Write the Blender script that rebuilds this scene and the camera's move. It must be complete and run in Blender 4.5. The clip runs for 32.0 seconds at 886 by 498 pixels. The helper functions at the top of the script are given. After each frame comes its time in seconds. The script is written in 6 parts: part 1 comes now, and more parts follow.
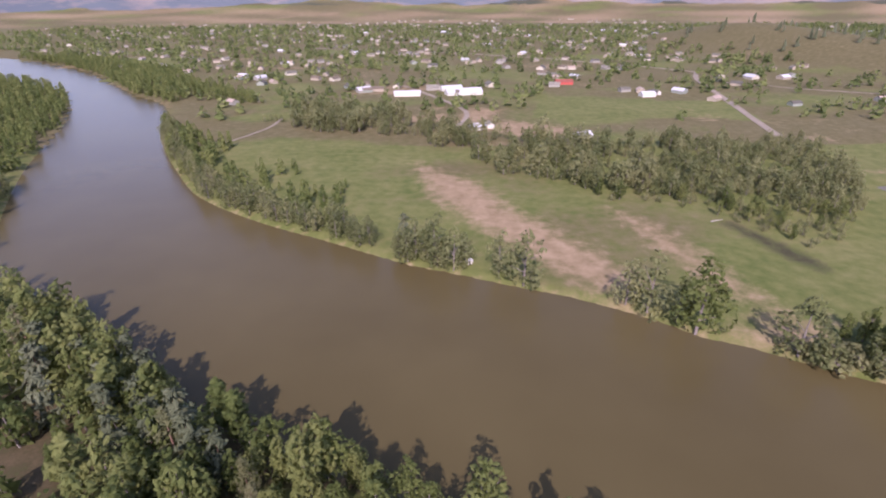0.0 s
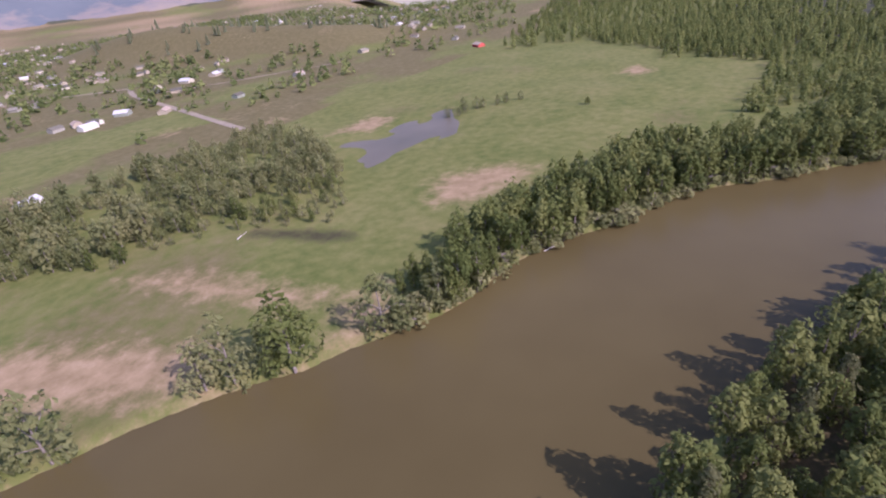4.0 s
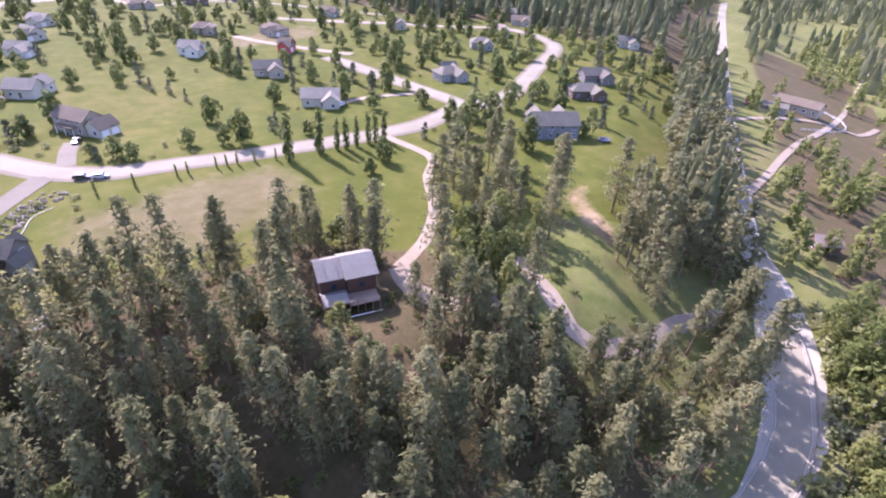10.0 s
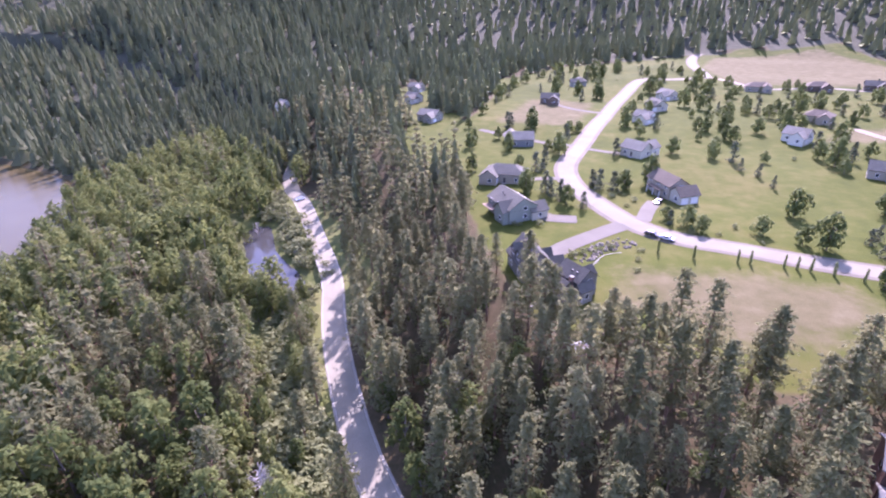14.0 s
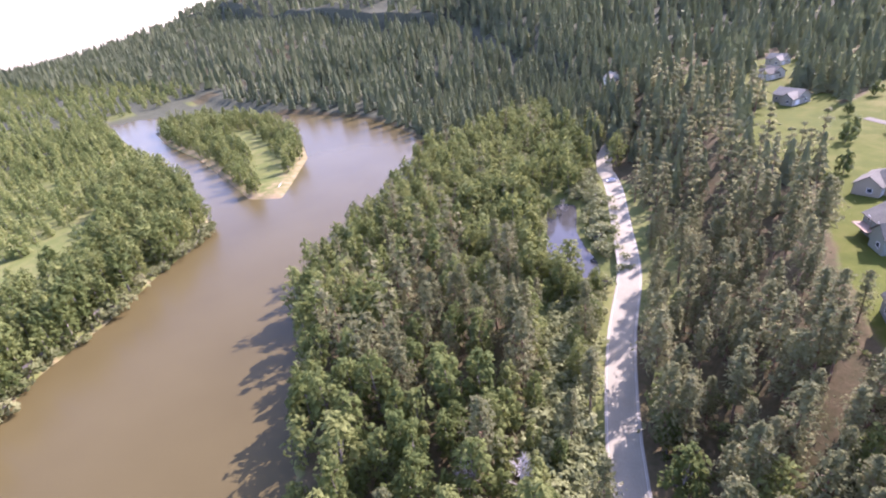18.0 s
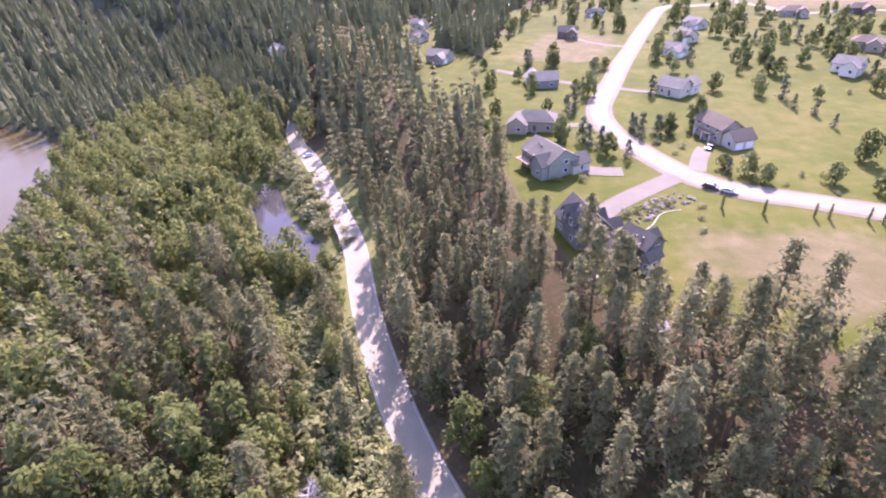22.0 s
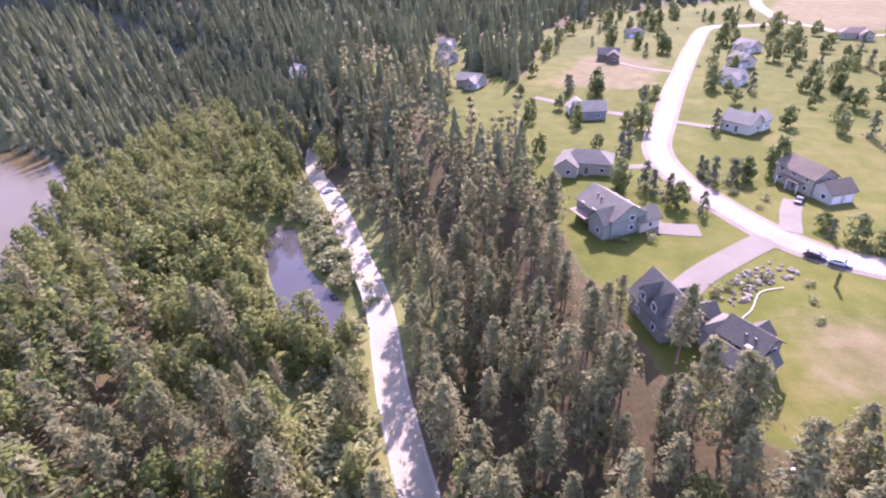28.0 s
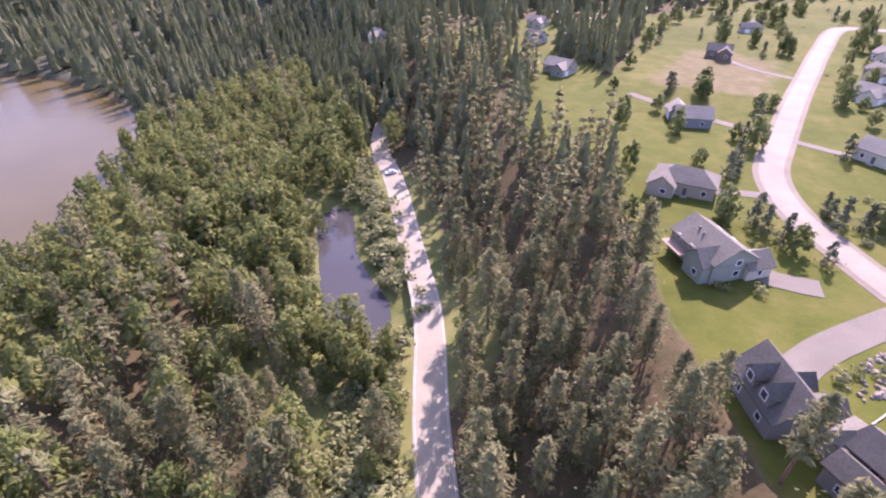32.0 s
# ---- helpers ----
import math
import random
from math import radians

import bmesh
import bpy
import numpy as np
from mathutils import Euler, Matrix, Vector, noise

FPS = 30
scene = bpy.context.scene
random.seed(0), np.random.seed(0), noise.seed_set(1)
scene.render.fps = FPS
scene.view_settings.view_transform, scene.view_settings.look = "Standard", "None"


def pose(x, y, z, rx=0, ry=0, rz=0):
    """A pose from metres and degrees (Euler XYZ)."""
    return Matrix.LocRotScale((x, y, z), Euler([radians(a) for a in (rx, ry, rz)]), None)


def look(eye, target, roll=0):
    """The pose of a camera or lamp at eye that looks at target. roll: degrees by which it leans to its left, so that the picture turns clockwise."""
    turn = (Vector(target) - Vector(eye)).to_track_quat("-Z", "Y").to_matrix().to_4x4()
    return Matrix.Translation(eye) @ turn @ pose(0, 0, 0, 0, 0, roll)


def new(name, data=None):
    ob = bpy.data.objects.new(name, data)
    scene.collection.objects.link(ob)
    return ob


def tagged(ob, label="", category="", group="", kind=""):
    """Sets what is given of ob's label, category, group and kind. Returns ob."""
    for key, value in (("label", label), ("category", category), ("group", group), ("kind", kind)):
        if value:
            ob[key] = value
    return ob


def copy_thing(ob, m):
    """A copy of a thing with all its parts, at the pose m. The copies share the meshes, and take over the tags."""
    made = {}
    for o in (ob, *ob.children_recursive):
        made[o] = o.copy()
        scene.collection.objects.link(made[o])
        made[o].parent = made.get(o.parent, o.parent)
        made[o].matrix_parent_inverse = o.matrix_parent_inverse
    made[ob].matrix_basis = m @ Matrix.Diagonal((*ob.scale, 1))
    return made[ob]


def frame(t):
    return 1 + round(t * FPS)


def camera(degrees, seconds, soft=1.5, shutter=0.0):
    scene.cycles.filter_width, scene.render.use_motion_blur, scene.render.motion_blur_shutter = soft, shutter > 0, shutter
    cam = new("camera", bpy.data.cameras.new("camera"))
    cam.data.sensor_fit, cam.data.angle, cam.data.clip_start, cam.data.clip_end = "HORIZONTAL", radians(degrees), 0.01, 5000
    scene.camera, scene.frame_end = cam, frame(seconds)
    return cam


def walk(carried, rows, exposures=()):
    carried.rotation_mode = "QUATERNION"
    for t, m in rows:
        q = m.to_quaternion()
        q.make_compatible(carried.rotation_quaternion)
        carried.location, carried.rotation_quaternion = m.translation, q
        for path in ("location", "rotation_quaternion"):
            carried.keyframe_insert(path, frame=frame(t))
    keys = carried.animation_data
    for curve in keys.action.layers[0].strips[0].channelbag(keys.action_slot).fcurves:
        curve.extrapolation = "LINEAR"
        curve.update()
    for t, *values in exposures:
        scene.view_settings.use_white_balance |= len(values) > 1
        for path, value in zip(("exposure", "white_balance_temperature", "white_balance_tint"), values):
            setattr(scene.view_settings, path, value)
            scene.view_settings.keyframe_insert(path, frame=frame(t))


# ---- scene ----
cam = camera(82.0, 32.0, soft=2.1)

# seconds, x, y, z, yaw, pitch, roll
PATH = [
    (0.0, -0.23, 0.15, 101.38, 0.05, -26.11, -0.30),
    (0.5, 1.16, 4.28, 101.09, -1.35, -24.74, 0.04),
    (1.0, 2.88, 8.18, 100.34, -7.22, -23.15, -0.53),
    (1.5, 4.90, 12.73, 99.93, -15.13, -26.62, -3.51),
    (2.0, 7.19, 17.29, 99.40, -22.92, -27.97, -6.21),
    (2.5, 9.63, 21.64, 98.78, -30.35, -28.80, -6.45),
    (3.0, 12.60, 25.95, 98.38, -34.44, -29.16, -6.84),
    (3.5, 15.55, 29.89, 98.32, -44.50, -28.24, -6.56),
    (5.5, 30.42, 42.51, 97.64, -79.42, -33.12, -8.91),
    (6.0, 34.38, 45.06, 97.12, -95.22, -32.76, -7.59),
    (6.5, 38.72, 47.19, 96.13, -114.21, -34.41, -6.44),
    (7.0, 42.89, 49.51, 94.50, -135.84, -33.85, -4.93),
    (7.5, 46.61, 51.32, 92.74, -156.49, -33.71, -2.90),
    (8.0, 49.78, 52.48, 91.38, -178.73, -32.44, -1.24),
    (8.5, 52.82, 53.41, 90.31, -203.57, -31.12, -0.03),
    (9.0, 55.79, 53.65, 89.56, -221.49, -36.08, 2.46),
    (9.5, 58.28, 53.21, 89.66, -228.74, -37.52, 5.58),
    (10.0, 60.41, 53.07, 89.76, -225.18, -33.48, 3.39),
    (10.5, 62.26, 52.79, 89.88, -224.38, -28.64, 4.85),
    (11.0, 63.86, 52.23, 89.76, -223.07, -26.19, 5.20),
    (11.5, 64.94, 51.38, 89.53, -222.25, -29.26, 4.28),
    (12.0, 65.86, 50.56, 89.51, -221.60, -29.18, 4.17),
    (12.5, 66.71, 49.25, 89.61, -216.89, -28.50, 1.91),
    (13.0, 67.58, 47.48, 89.60, -196.51, -26.64, 0.49),
    (13.5, 68.11, 45.83, 89.88, -176.93, -25.89, -1.76),
    (14.0, 68.19, 44.89, 90.42, -165.05, -26.30, -2.06),
    (14.5, 67.99, 44.21, 91.23, -155.02, -25.24, -1.67),
    (15.0, 67.85, 43.67, 91.89, -144.26, -25.53, -0.83),
    (15.5, 68.43, 42.90, 92.36, -130.84, -25.13, -0.59),
    (17.5, 72.97, 39.53, 92.29, -130.46, -27.55, -2.70),
    (18.0, 73.95, 38.76, 91.95, -128.92, -26.79, -7.27),
    (18.5, 74.87, 37.99, 91.25, -128.24, -26.70, -10.54),
    (19.0, 75.72, 37.44, 90.20, -135.04, -26.83, -11.48),
    (19.5, 76.84, 37.05, 89.18, -159.37, -25.12, -11.12),
    (20.0, 78.38, 36.37, 88.64, -164.39, -27.73, -10.67),
    (20.5, 79.75, 35.46, 88.54, -166.29, -32.46, -3.84),
    (21.0, 80.76, 34.35, 88.80, -166.42, -33.72, -2.76),
    (21.5, 81.61, 33.09, 89.09, -166.09, -31.61, -2.93),
    (22.0, 82.37, 31.73, 89.10, -164.86, -32.65, -4.24),
    (22.5, 83.14, 30.11, 89.18, -164.78, -33.34, -4.20),
    (23.0, 84.06, 28.22, 89.38, -164.10, -32.76, -4.73),
    (23.5, 85.11, 26.22, 89.55, -163.93, -32.64, -4.00),
    (24.0, 86.06, 24.40, 89.58, -163.62, -32.36, -3.88),
    (24.5, 87.03, 22.41, 89.59, -163.63, -31.74, -3.40),
    (25.0, 88.20, 20.13, 89.68, -163.41, -31.69, -2.92),
    (25.5, 89.46, 17.87, 89.62, -163.62, -31.54, -2.41),
    (27.5, 94.00, 9.25, 89.43, -163.25, -31.70, -3.22),
    (28.0, 95.06, 6.99, 89.56, -162.94, -31.28, -4.15),
    (28.5, 96.13, 4.96, 89.51, -163.53, -31.15, -4.22),
    (29.0, 97.13, 2.94, 89.58, -163.60, -30.98, -4.05),
    (29.5, 97.94, 1.22, 89.47, -163.05, -31.00, -5.62),
    (30.0, 98.37, -0.76, 89.63, -160.66, -30.83, -11.06),
    (30.5, 99.02, -2.84, 89.88, -160.98, -30.83, -11.37),
    (31.0, 100.18, -5.09, 89.96, -163.68, -31.58, -5.43),
    (31.5, 101.58, -7.28, 89.97, -164.59, -33.49, -1.11),
    (32.0, 102.63, -9.04, 89.78, -155.49, -34.06, -0.49),
]


def stand(x, y, z, yaw, pitch, roll):
    a, b = radians(yaw), radians(pitch)
    ahead = Vector((-math.sin(a) * math.cos(b), math.cos(a) * math.cos(b), math.sin(b)))
    return look((x, y, z), Vector((x, y, z)) + ahead, roll)


EXPOSURES = [(0.0, 0.94, 6080, 47), (3.5, 0.92, 5980, 48), (6.0, 1.42, 5700, 50), (7.0, 1.66, 5700, 53), (8.0, 2.20, 5650, 57), (9.0, 2.04, 5850, 53), (10.0, 2.10, 5900, 51), (11.0, 2.08, 5900, 50), (12.2, 1.98, 5900, 52), (13.0, 2.26, 5750, 59),
             (14.0, 2.14, 5600, 61), (15.0, 2.18, 5600, 60), (18.0, 2.23, 5950, 48), (21.0, 2.34, 6080, 62), (28.0, 2.36, 5980, 64), (31.0, 2.41, 6000, 63), (32.0, 2.08, 6200, 60)]
walk(cam, [(t, stand(*row)) for t, *row in PATH], EXPOSURES)

# ---- light ----
SUN_AZ, SUN_EL = radians(-94.0), radians(39.0)
SUN_WAY = Vector((math.cos(SUN_AZ) * math.cos(SUN_EL), math.sin(SUN_AZ) * math.cos(SUN_EL), math.sin(SUN_EL)))
world = bpy.data.worlds.new("sky")
scene.world = world
world.use_nodes = True
wn = world.node_tree
sky = wn.nodes.new("ShaderNodeTexSky")
sky.sky_type, sky.sun_disc = "NISHITA", False
sky.sun_elevation, sky.sun_rotation = SUN_EL, math.pi / 2 - SUN_AZ
sky.air_density, sky.dust_density, sky.ozone_density = 1.0, 1.0, 1.0
wn.links.new(sky.outputs[0], wn.nodes["Background"].inputs[0])
wn.nodes["Background"].inputs[1].default_value = 0.15
sun_data = bpy.data.lights.new("sun", "SUN")
sun_data.energy, sun_data.angle, sun_data.color = 3.6, radians(0.6), (1.0, 0.95, 0.87)
sun = new("sun", sun_data)
sun.matrix_world = look(SUN_WAY * 100, (0, 0, 0))


# ---- materials ----
class Mat:
    """A node material with a few short-hands."""

    def __init__(self, name, rough=0.8, metal=0.0):
        self.m = bpy.data.materials.new(name)
        self.m.use_nodes = True
        self.t = self.m.node_tree
        self.bsdf = self.t.nodes["Principled BSDF"]
        self.bsdf.inputs["Roughness"].default_value = rough
        self.bsdf.inputs["Metallic"].default_value = metal

    def node(self, kind, **inputs):
        n = self.t.nodes.new(kind)
        for k, v in inputs.items():
            self.put(v, n.inputs[k.replace("_", " ")])
        return n

    def put(self, v, socket):
        if isinstance(v, bpy.types.NodeSocket):
            self.t.links.new(v, socket)
        else:
            socket.default_value = v

    def noise(self, scale, detail=4.0, rough=0.55, coords=None):
        n = self.node("ShaderNodeTexNoise", Scale=scale, Detail=detail, Roughness=rough)
        self.t.links.new(coords or self.place(), n.inputs["Vector"])
        return n.outputs["Fac"]

    def place(self):
        return self.t.nodes.new("ShaderNodeNewGeometry").outputs["Position"]

    def local(self):
        return self.t.nodes.new("ShaderNodeTexCoord").outputs["Object"]

    def ramp(self, fac, stops):
        r = self.t.nodes.new("ShaderNodeValToRGB")
        e = r.color_ramp.elements
        while len(e) < len(stops):
            e.new(0.5)
        for el, (p, c) in zip(e, stops):
            el.position, el.color = p, (*c, 1) if len(c) == 3 else c
        self.t.links.new(fac, r.inputs[0])
        return r.outputs[0]

    def mix(self, fac, a, b, blend="MIX"):
        n = self.t.nodes.new("ShaderNodeMix")
        n.data_type, n.blend_type = "RGBA", blend
        self.put(fac, n.inputs[0])
        for v, s in ((a, n.inputs[6]), (b, n.inputs[7])):
            self.put((*v, 1) if isinstance(v, tuple) and len(v) == 3 else v, s)
        return n.outputs[2]

    def math(self, op, a, b=0.0):
        n = self.t.nodes.new("ShaderNodeMath")
        n.operation = op
        self.put(a, n.inputs[0])
        self.put(b, n.inputs[1])
        return n.outputs[0]

    def attr(self, name):
        n = self.t.nodes.new("ShaderNodeAttribute")
        n.attribute_name = name
        return n.outputs["Fac"]

    def colour(self, v):
        self.put((*v, 1) if isinstance(v, tuple) and len(v) == 3 else v, self.bsdf.inputs["Base Color"])
        return self

    def bump(self, height, strength=0.5, distance=0.1):
        n = self.node("ShaderNodeBump", Height=height, Strength=strength, Distance=distance)
        self.t.links.new(n.outputs[0], self.bsdf.inputs["Normal"])
        return self


def leaf_material(name, dark, mid, light, glow=0.28, vary=0.5):
    """Leaves: a tint for every tree, a finer one for every clump, and light through the blades."""
    k = Mat(name, 0.75)
    tree = k.math("FRACT", k.math("ADD", k.t.nodes.new("ShaderNodeObjectInfo").outputs["Random"], k.attr("tone")))
    clump = k.t.nodes.new("ShaderNodeNewGeometry").outputs["Random Per Island"]
    broad = k.noise(0.07, 2.0)
    f = k.math("ADD", k.math("ADD", k.math("MULTIPLY", tree, vary), 0.25 - vary / 2), k.math("ADD", k.math("MULTIPLY", clump, 0.26), k.math("MULTIPLY", broad, 0.34)))
    c = k.ramp(f, [(0.12, dark), (0.5, mid), (0.95, light)])
    k.colour(c)
    k.bsdf.inputs["Specular IOR Level"].default_value = 0.12
    tr = k.t.nodes.new("ShaderNodeBsdfTranslucent")
    k.t.links.new(k.mix(0.55, c, tuple(min(0.5, 1.45 * v) for v in light)), tr.inputs[0])
    mx = k.t.nodes.new("ShaderNodeMixShader")
    mx.inputs[0].default_value = glow
    k.t.links.new(k.bsdf.outputs[0], mx.inputs[1])
    k.t.links.new(tr.outputs[0], mx.inputs[2])
    k.t.links.new(mx.outputs[0], k.t.nodes["Material Output"].inputs[0])
    return k.m


LEAF_COTTON = leaf_material("cottonwood_leaves", (0.048, 0.071, 0.019), (0.107, 0.133, 0.037), (0.18, 0.195, 0.062), 0.46, 0.6)
LEAF_WILLOW = leaf_material("willow_leaves", (0.078, 0.096, 0.034), (0.138, 0.154, 0.06), (0.228, 0.226, 0.1), 0.44, 0.6)
LEAF_LAWN = leaf_material("garden_tree_leaves", (0.05, 0.072, 0.021), (0.102, 0.13, 0.04), (0.185, 0.21, 0.07), 0.42, 0.6)
LEAF_PINE = leaf_material("pine_needles", (0.074, 0.084, 0.036), (0.138, 0.146, 0.064), (0.212, 0.21, 0.1), 0.48, 0.55)
LEAF_SPRUCE = leaf_material("spruce_needles", (0.045, 0.058, 0.03), (0.075, 0.09, 0.046), (0.12, 0.134, 0.074), 0.18)
# paler than LEAF_PINE: the colour makes up for light missing on backlit crowns
LEAF_FAR = leaf_material("backlight_lifted_needles", (0.126, 0.148, 0.084), (0.184, 0.21, 0.122), (0.244, 0.262, 0.156), 0.7, 0.42)
LEAF_SHRUB = leaf_material("shrub_leaves", (0.1, 0.115, 0.04), (0.165, 0.18, 0.07), (0.25, 0.26, 0.12), 0.3)


def bark_material(name, a, b):
    k = Mat(name, 0.95)
    n = k.noise(3.0, 6.0)
    k.colour(k.ramp(n, [(0.3, a), (0.7, b)]))
    return k.bump(n, 0.6, 0.05).m


BARK = bark_material("grey_bark", (0.09, 0.075, 0.06), (0.24, 0.21, 0.175))
BARK_PINE = bark_material("pine_bark", (0.11, 0.065, 0.04), (0.26, 0.16, 0.1))
DEADWOOD = bark_material("bleached_deadwood", (0.28, 0.25, 0.21), (0.45, 0.42, 0.37))


def ground_material():
    k = Mat("ground", 0.95)
    k.bsdf.inputs["Specular IOR Level"].default_value = 0.08
    fine, mid, wide = k.noise(1.1, 7.0, 0.65), k.noise(0.16, 6.0, 0.62), k.noise(0.02, 4.0)
    grass = k.ramp(k.math("ADD", k.math("MULTIPLY", mid, 0.6), k.math("MULTIPLY", wide, 0.4)),
                   [(0.32, (0.074, 0.1, 0.024)), (0.5, (0.12, 0.133, 0.04)), (0.68, (0.172, 0.164, 0.064))])
    lawn = k.ramp(k.math("ADD", k.math("MULTIPLY", mid, 0.5), k.math("MULTIPLY", wide, 0.5)),
                  [(0.35, (0.05, 0.065, 0.009)), (0.5, (0.072, 0.086, 0.013)), (0.66, (0.112, 0.108, 0.028))])
    dry = k.ramp(mid, [(0.3, (0.094, 0.086, 0.033)), (0.55, (0.126, 0.109, 0.05)), (0.75, (0.164, 0.14, 0.074))])
    soil = k.ramp(mid, [(0.3, (0.2, 0.148, 0.078)), (0.6, (0.285, 0.21, 0.12)), (0.8, (0.34, 0.265, 0.165))])
    litter = k.ramp(k.math("ADD", k.math("MULTIPLY", fine, 0.5), k.math("MULTIPLY", mid, 0.5)),
                    [(0.35, (0.042, 0.048, 0.018)), (0.5, (0.078, 0.062, 0.031)), (0.66, (0.122, 0.09, 0.05))])
    far = k.ramp(mid, [(0.3, (0.05, 0.057, 0.036)), (0.7, (0.085, 0.088, 0.056))])
    mud = k.ramp(fine, [(0.3, (0.034, 0.036, 0.018)), (0.7, (0.066, 0.062, 0.032))])
    c = grass
    for name, col, soft in (("lawn", lawn, 0.12), ("dry", dry, 0.45), ("soil", soil, 0.6), ("litter", litter, 0.3), ("woods", far, 0.4), ("wet", mud, 0.5)):
        a = k.math("ADD", k.attr(name), k.math("MULTIPLY", k.math("SUBTRACT", k.math("ADD", k.math("MULTIPLY", mid, 0.6), k.math("MULTIPLY", fine, 0.4)), 0.5), soft * 2.2))
        w = k.node("ShaderNodeMapRange", Value=a, From_Min=0.5 - soft * 0.35, From_Max=0.5 + soft * 0.35)
        c = k.mix(w.outputs[0], c, col)
    c = k.mix(k.math("MULTIPLY", fine, 0.34), c, (0.04, 0.042, 0.012), "MIX")
    k.colour(c)
    return k.bump(fine, 0.5, 0.25).m


GROUND = ground_material()


def water_material(name, a, b, rough):
    k = Mat(name, rough)
    k.bsdf.inputs["IOR"].default_value = 1.33
    k.bsdf.inputs["Specular IOR Level"].default_value = 0.18
    n = k.noise(0.015, 3.0)
    k.colour(k.ramp(n, [(0.3, a), (0.7, b)]))
    ripple = k.math("ADD", k.noise(0.9, 3.0), k.math("MULTIPLY", k.noise(0.2, 2.0), 1.5))
    return k.bump(ripple, 0.12, 0.12).m


RIVER = water_material("muddy_river_water", (0.067, 0.0535, 0.0205), (0.083, 0.0675, 0.027), 0.26)
FLOOD_WATER = water_material("shallow_flood_water", (0.07, 0.066, 0.042), (0.115, 0.1, 0.07), 0.42)
POND = water_material("dark_pond_water", (0.03, 0.032, 0.03), (0.045, 0.045, 0.04), 0.06)
POND.node_tree.nodes["Principled BSDF"].inputs["Specular IOR Level"].default_value = 0.4


def grainy(name, a, b, scale, rough=0.9, strength=0.4, dist=0.03, wide=0.12):
    k = Mat(name, rough)
    k.bsdf.inputs["Specular IOR Level"].default_value = 0.2
    n, w = k.noise(scale, 6.0), k.noise(wide, 4.0)
    f = k.math("ADD", k.math("MULTIPLY", n, 0.55), k.math("MULTIPLY", w, 0.45))
    k.colour(k.ramp(f, [(0.32, a), (0.68, b)]))
    return k.bump(n, strength, dist).m


ASPHALT = grainy("worn_asphalt", (0.14, 0.13, 0.09), (0.225, 0.21, 0.15), 6.0)
GRAVEL = grainy("pale_gravel", (0.235, 0.224, 0.168), (0.34, 0.322, 0.246), 5.0)
ROAD_TAR = grainy("sun_bleached_road_surface", (0.168, 0.155, 0.104), (0.262, 0.245, 0.17), 6.0)
DRIVE = grainy("grey_drive_gravel", (0.096, 0.088, 0.064), (0.15, 0.138, 0.1), 5.0)
VERGE = grainy("street_verge_gravel", (0.105, 0.092, 0.062), (0.165, 0.145, 0.1), 3.0)
DIRT = grainy("dirt_track", (0.165, 0.138, 0.092), (0.265, 0.226, 0.16), 4.0)
CONCRETE = grainy("concrete", (0.24, 0.228, 0.19), (0.34, 0.325, 0.275), 3.0)
LINE_WHITE = grainy("white_road_paint", (0.36, 0.35, 0.29), (0.46, 0.45, 0.38), 5.0)
WORN = grainy("worn_wheel_track", (0.2, 0.188, 0.13), (0.31, 0.292, 0.21), 3.0)
ROCK = grainy("field_stone", (0.13, 0.112, 0.075), (0.25, 0.222, 0.16), 2.5, 0.95, 0.7, 0.1)


def siding(name, c, step=0.2, rough=0.7):
    """Painted boards: thin shadow gaps by height, a little fading."""
    k = Mat(name, rough)
    sep = k.node("ShaderNodeSeparateXYZ", Vector=k.local())
    saw = k.math("FRACT", k.math("DIVIDE", sep.outputs[2], step))
    fade = k.noise(0.5, 4.0)
    dark = tuple(v * 0.72 for v in c)
    k.colour(k.mix(k.math("MULTIPLY", fade, 0.45), c, dark))
    return k.bump(saw, 0.5, 0.03).m


def shingle(name, c):
    k = Mat(name, 0.9)
    k.bsdf.inputs["Specular IOR Level"].default_value = 0.2
    n, w = k.noise(2.2, 5.0), k.noise(0.25, 3.0)
    sep = k.node("ShaderNodeSeparateXYZ", Vector=k.local())
    row = k.math("FRACT", k.math("MULTIPLY", sep.outputs[2], 7.0))
    f = k.math("ADD", k.math("MULTIPLY", n, 0.6), k.math("MULTIPLY", w, 0.4))
    k.colour(k.ramp(f, [(0.3, tuple(v * 0.7 for v in c)), (0.7, tuple(min(1, v * 1.3) for v in c))]))
    return k.bump(k.math("ADD", row, n), 0.4, 0.03).m


WALLS = {n: siding("siding_" + n, c) for n, c in dict(
    grey=(0.265, 0.257, 0.205), tan=(0.31, 0.27, 0.19), white=(0.54, 0.525, 0.43), brown=(0.12, 0.085, 0.055), blue=(0.185, 0.2, 0.19),
    sage=(0.22, 0.245, 0.19), cream=(0.43, 0.4, 0.295), log=(0.1, 0.05, 0.03), red=(0.42, 0.07, 0.05), slate=(0.17, 0.167, 0.14)).items()}
ROOFS = {n: shingle("shingles_" + n, c) for n, c in dict(
    grey=(0.118, 0.113, 0.085), slate=(0.088, 0.085, 0.065), brown=(0.125, 0.103, 0.07), pale=(0.18, 0.17, 0.128), tan=(0.3, 0.24, 0.18), red=(0.22, 0.07, 0.05)).items()}
METAL_ROOF = grainy("weathered_grey_metal_roof", (0.165, 0.157, 0.126), (0.232, 0.22, 0.178), 2.0, 0.7, 0.1, 0.01)
WHITE_ROOF = Mat("white_metal_roof", 0.45, 0.1).colour((0.46, 0.46, 0.44)).m
TRIM = Mat("white_trim", 0.6).colour((0.72, 0.71, 0.68)).m
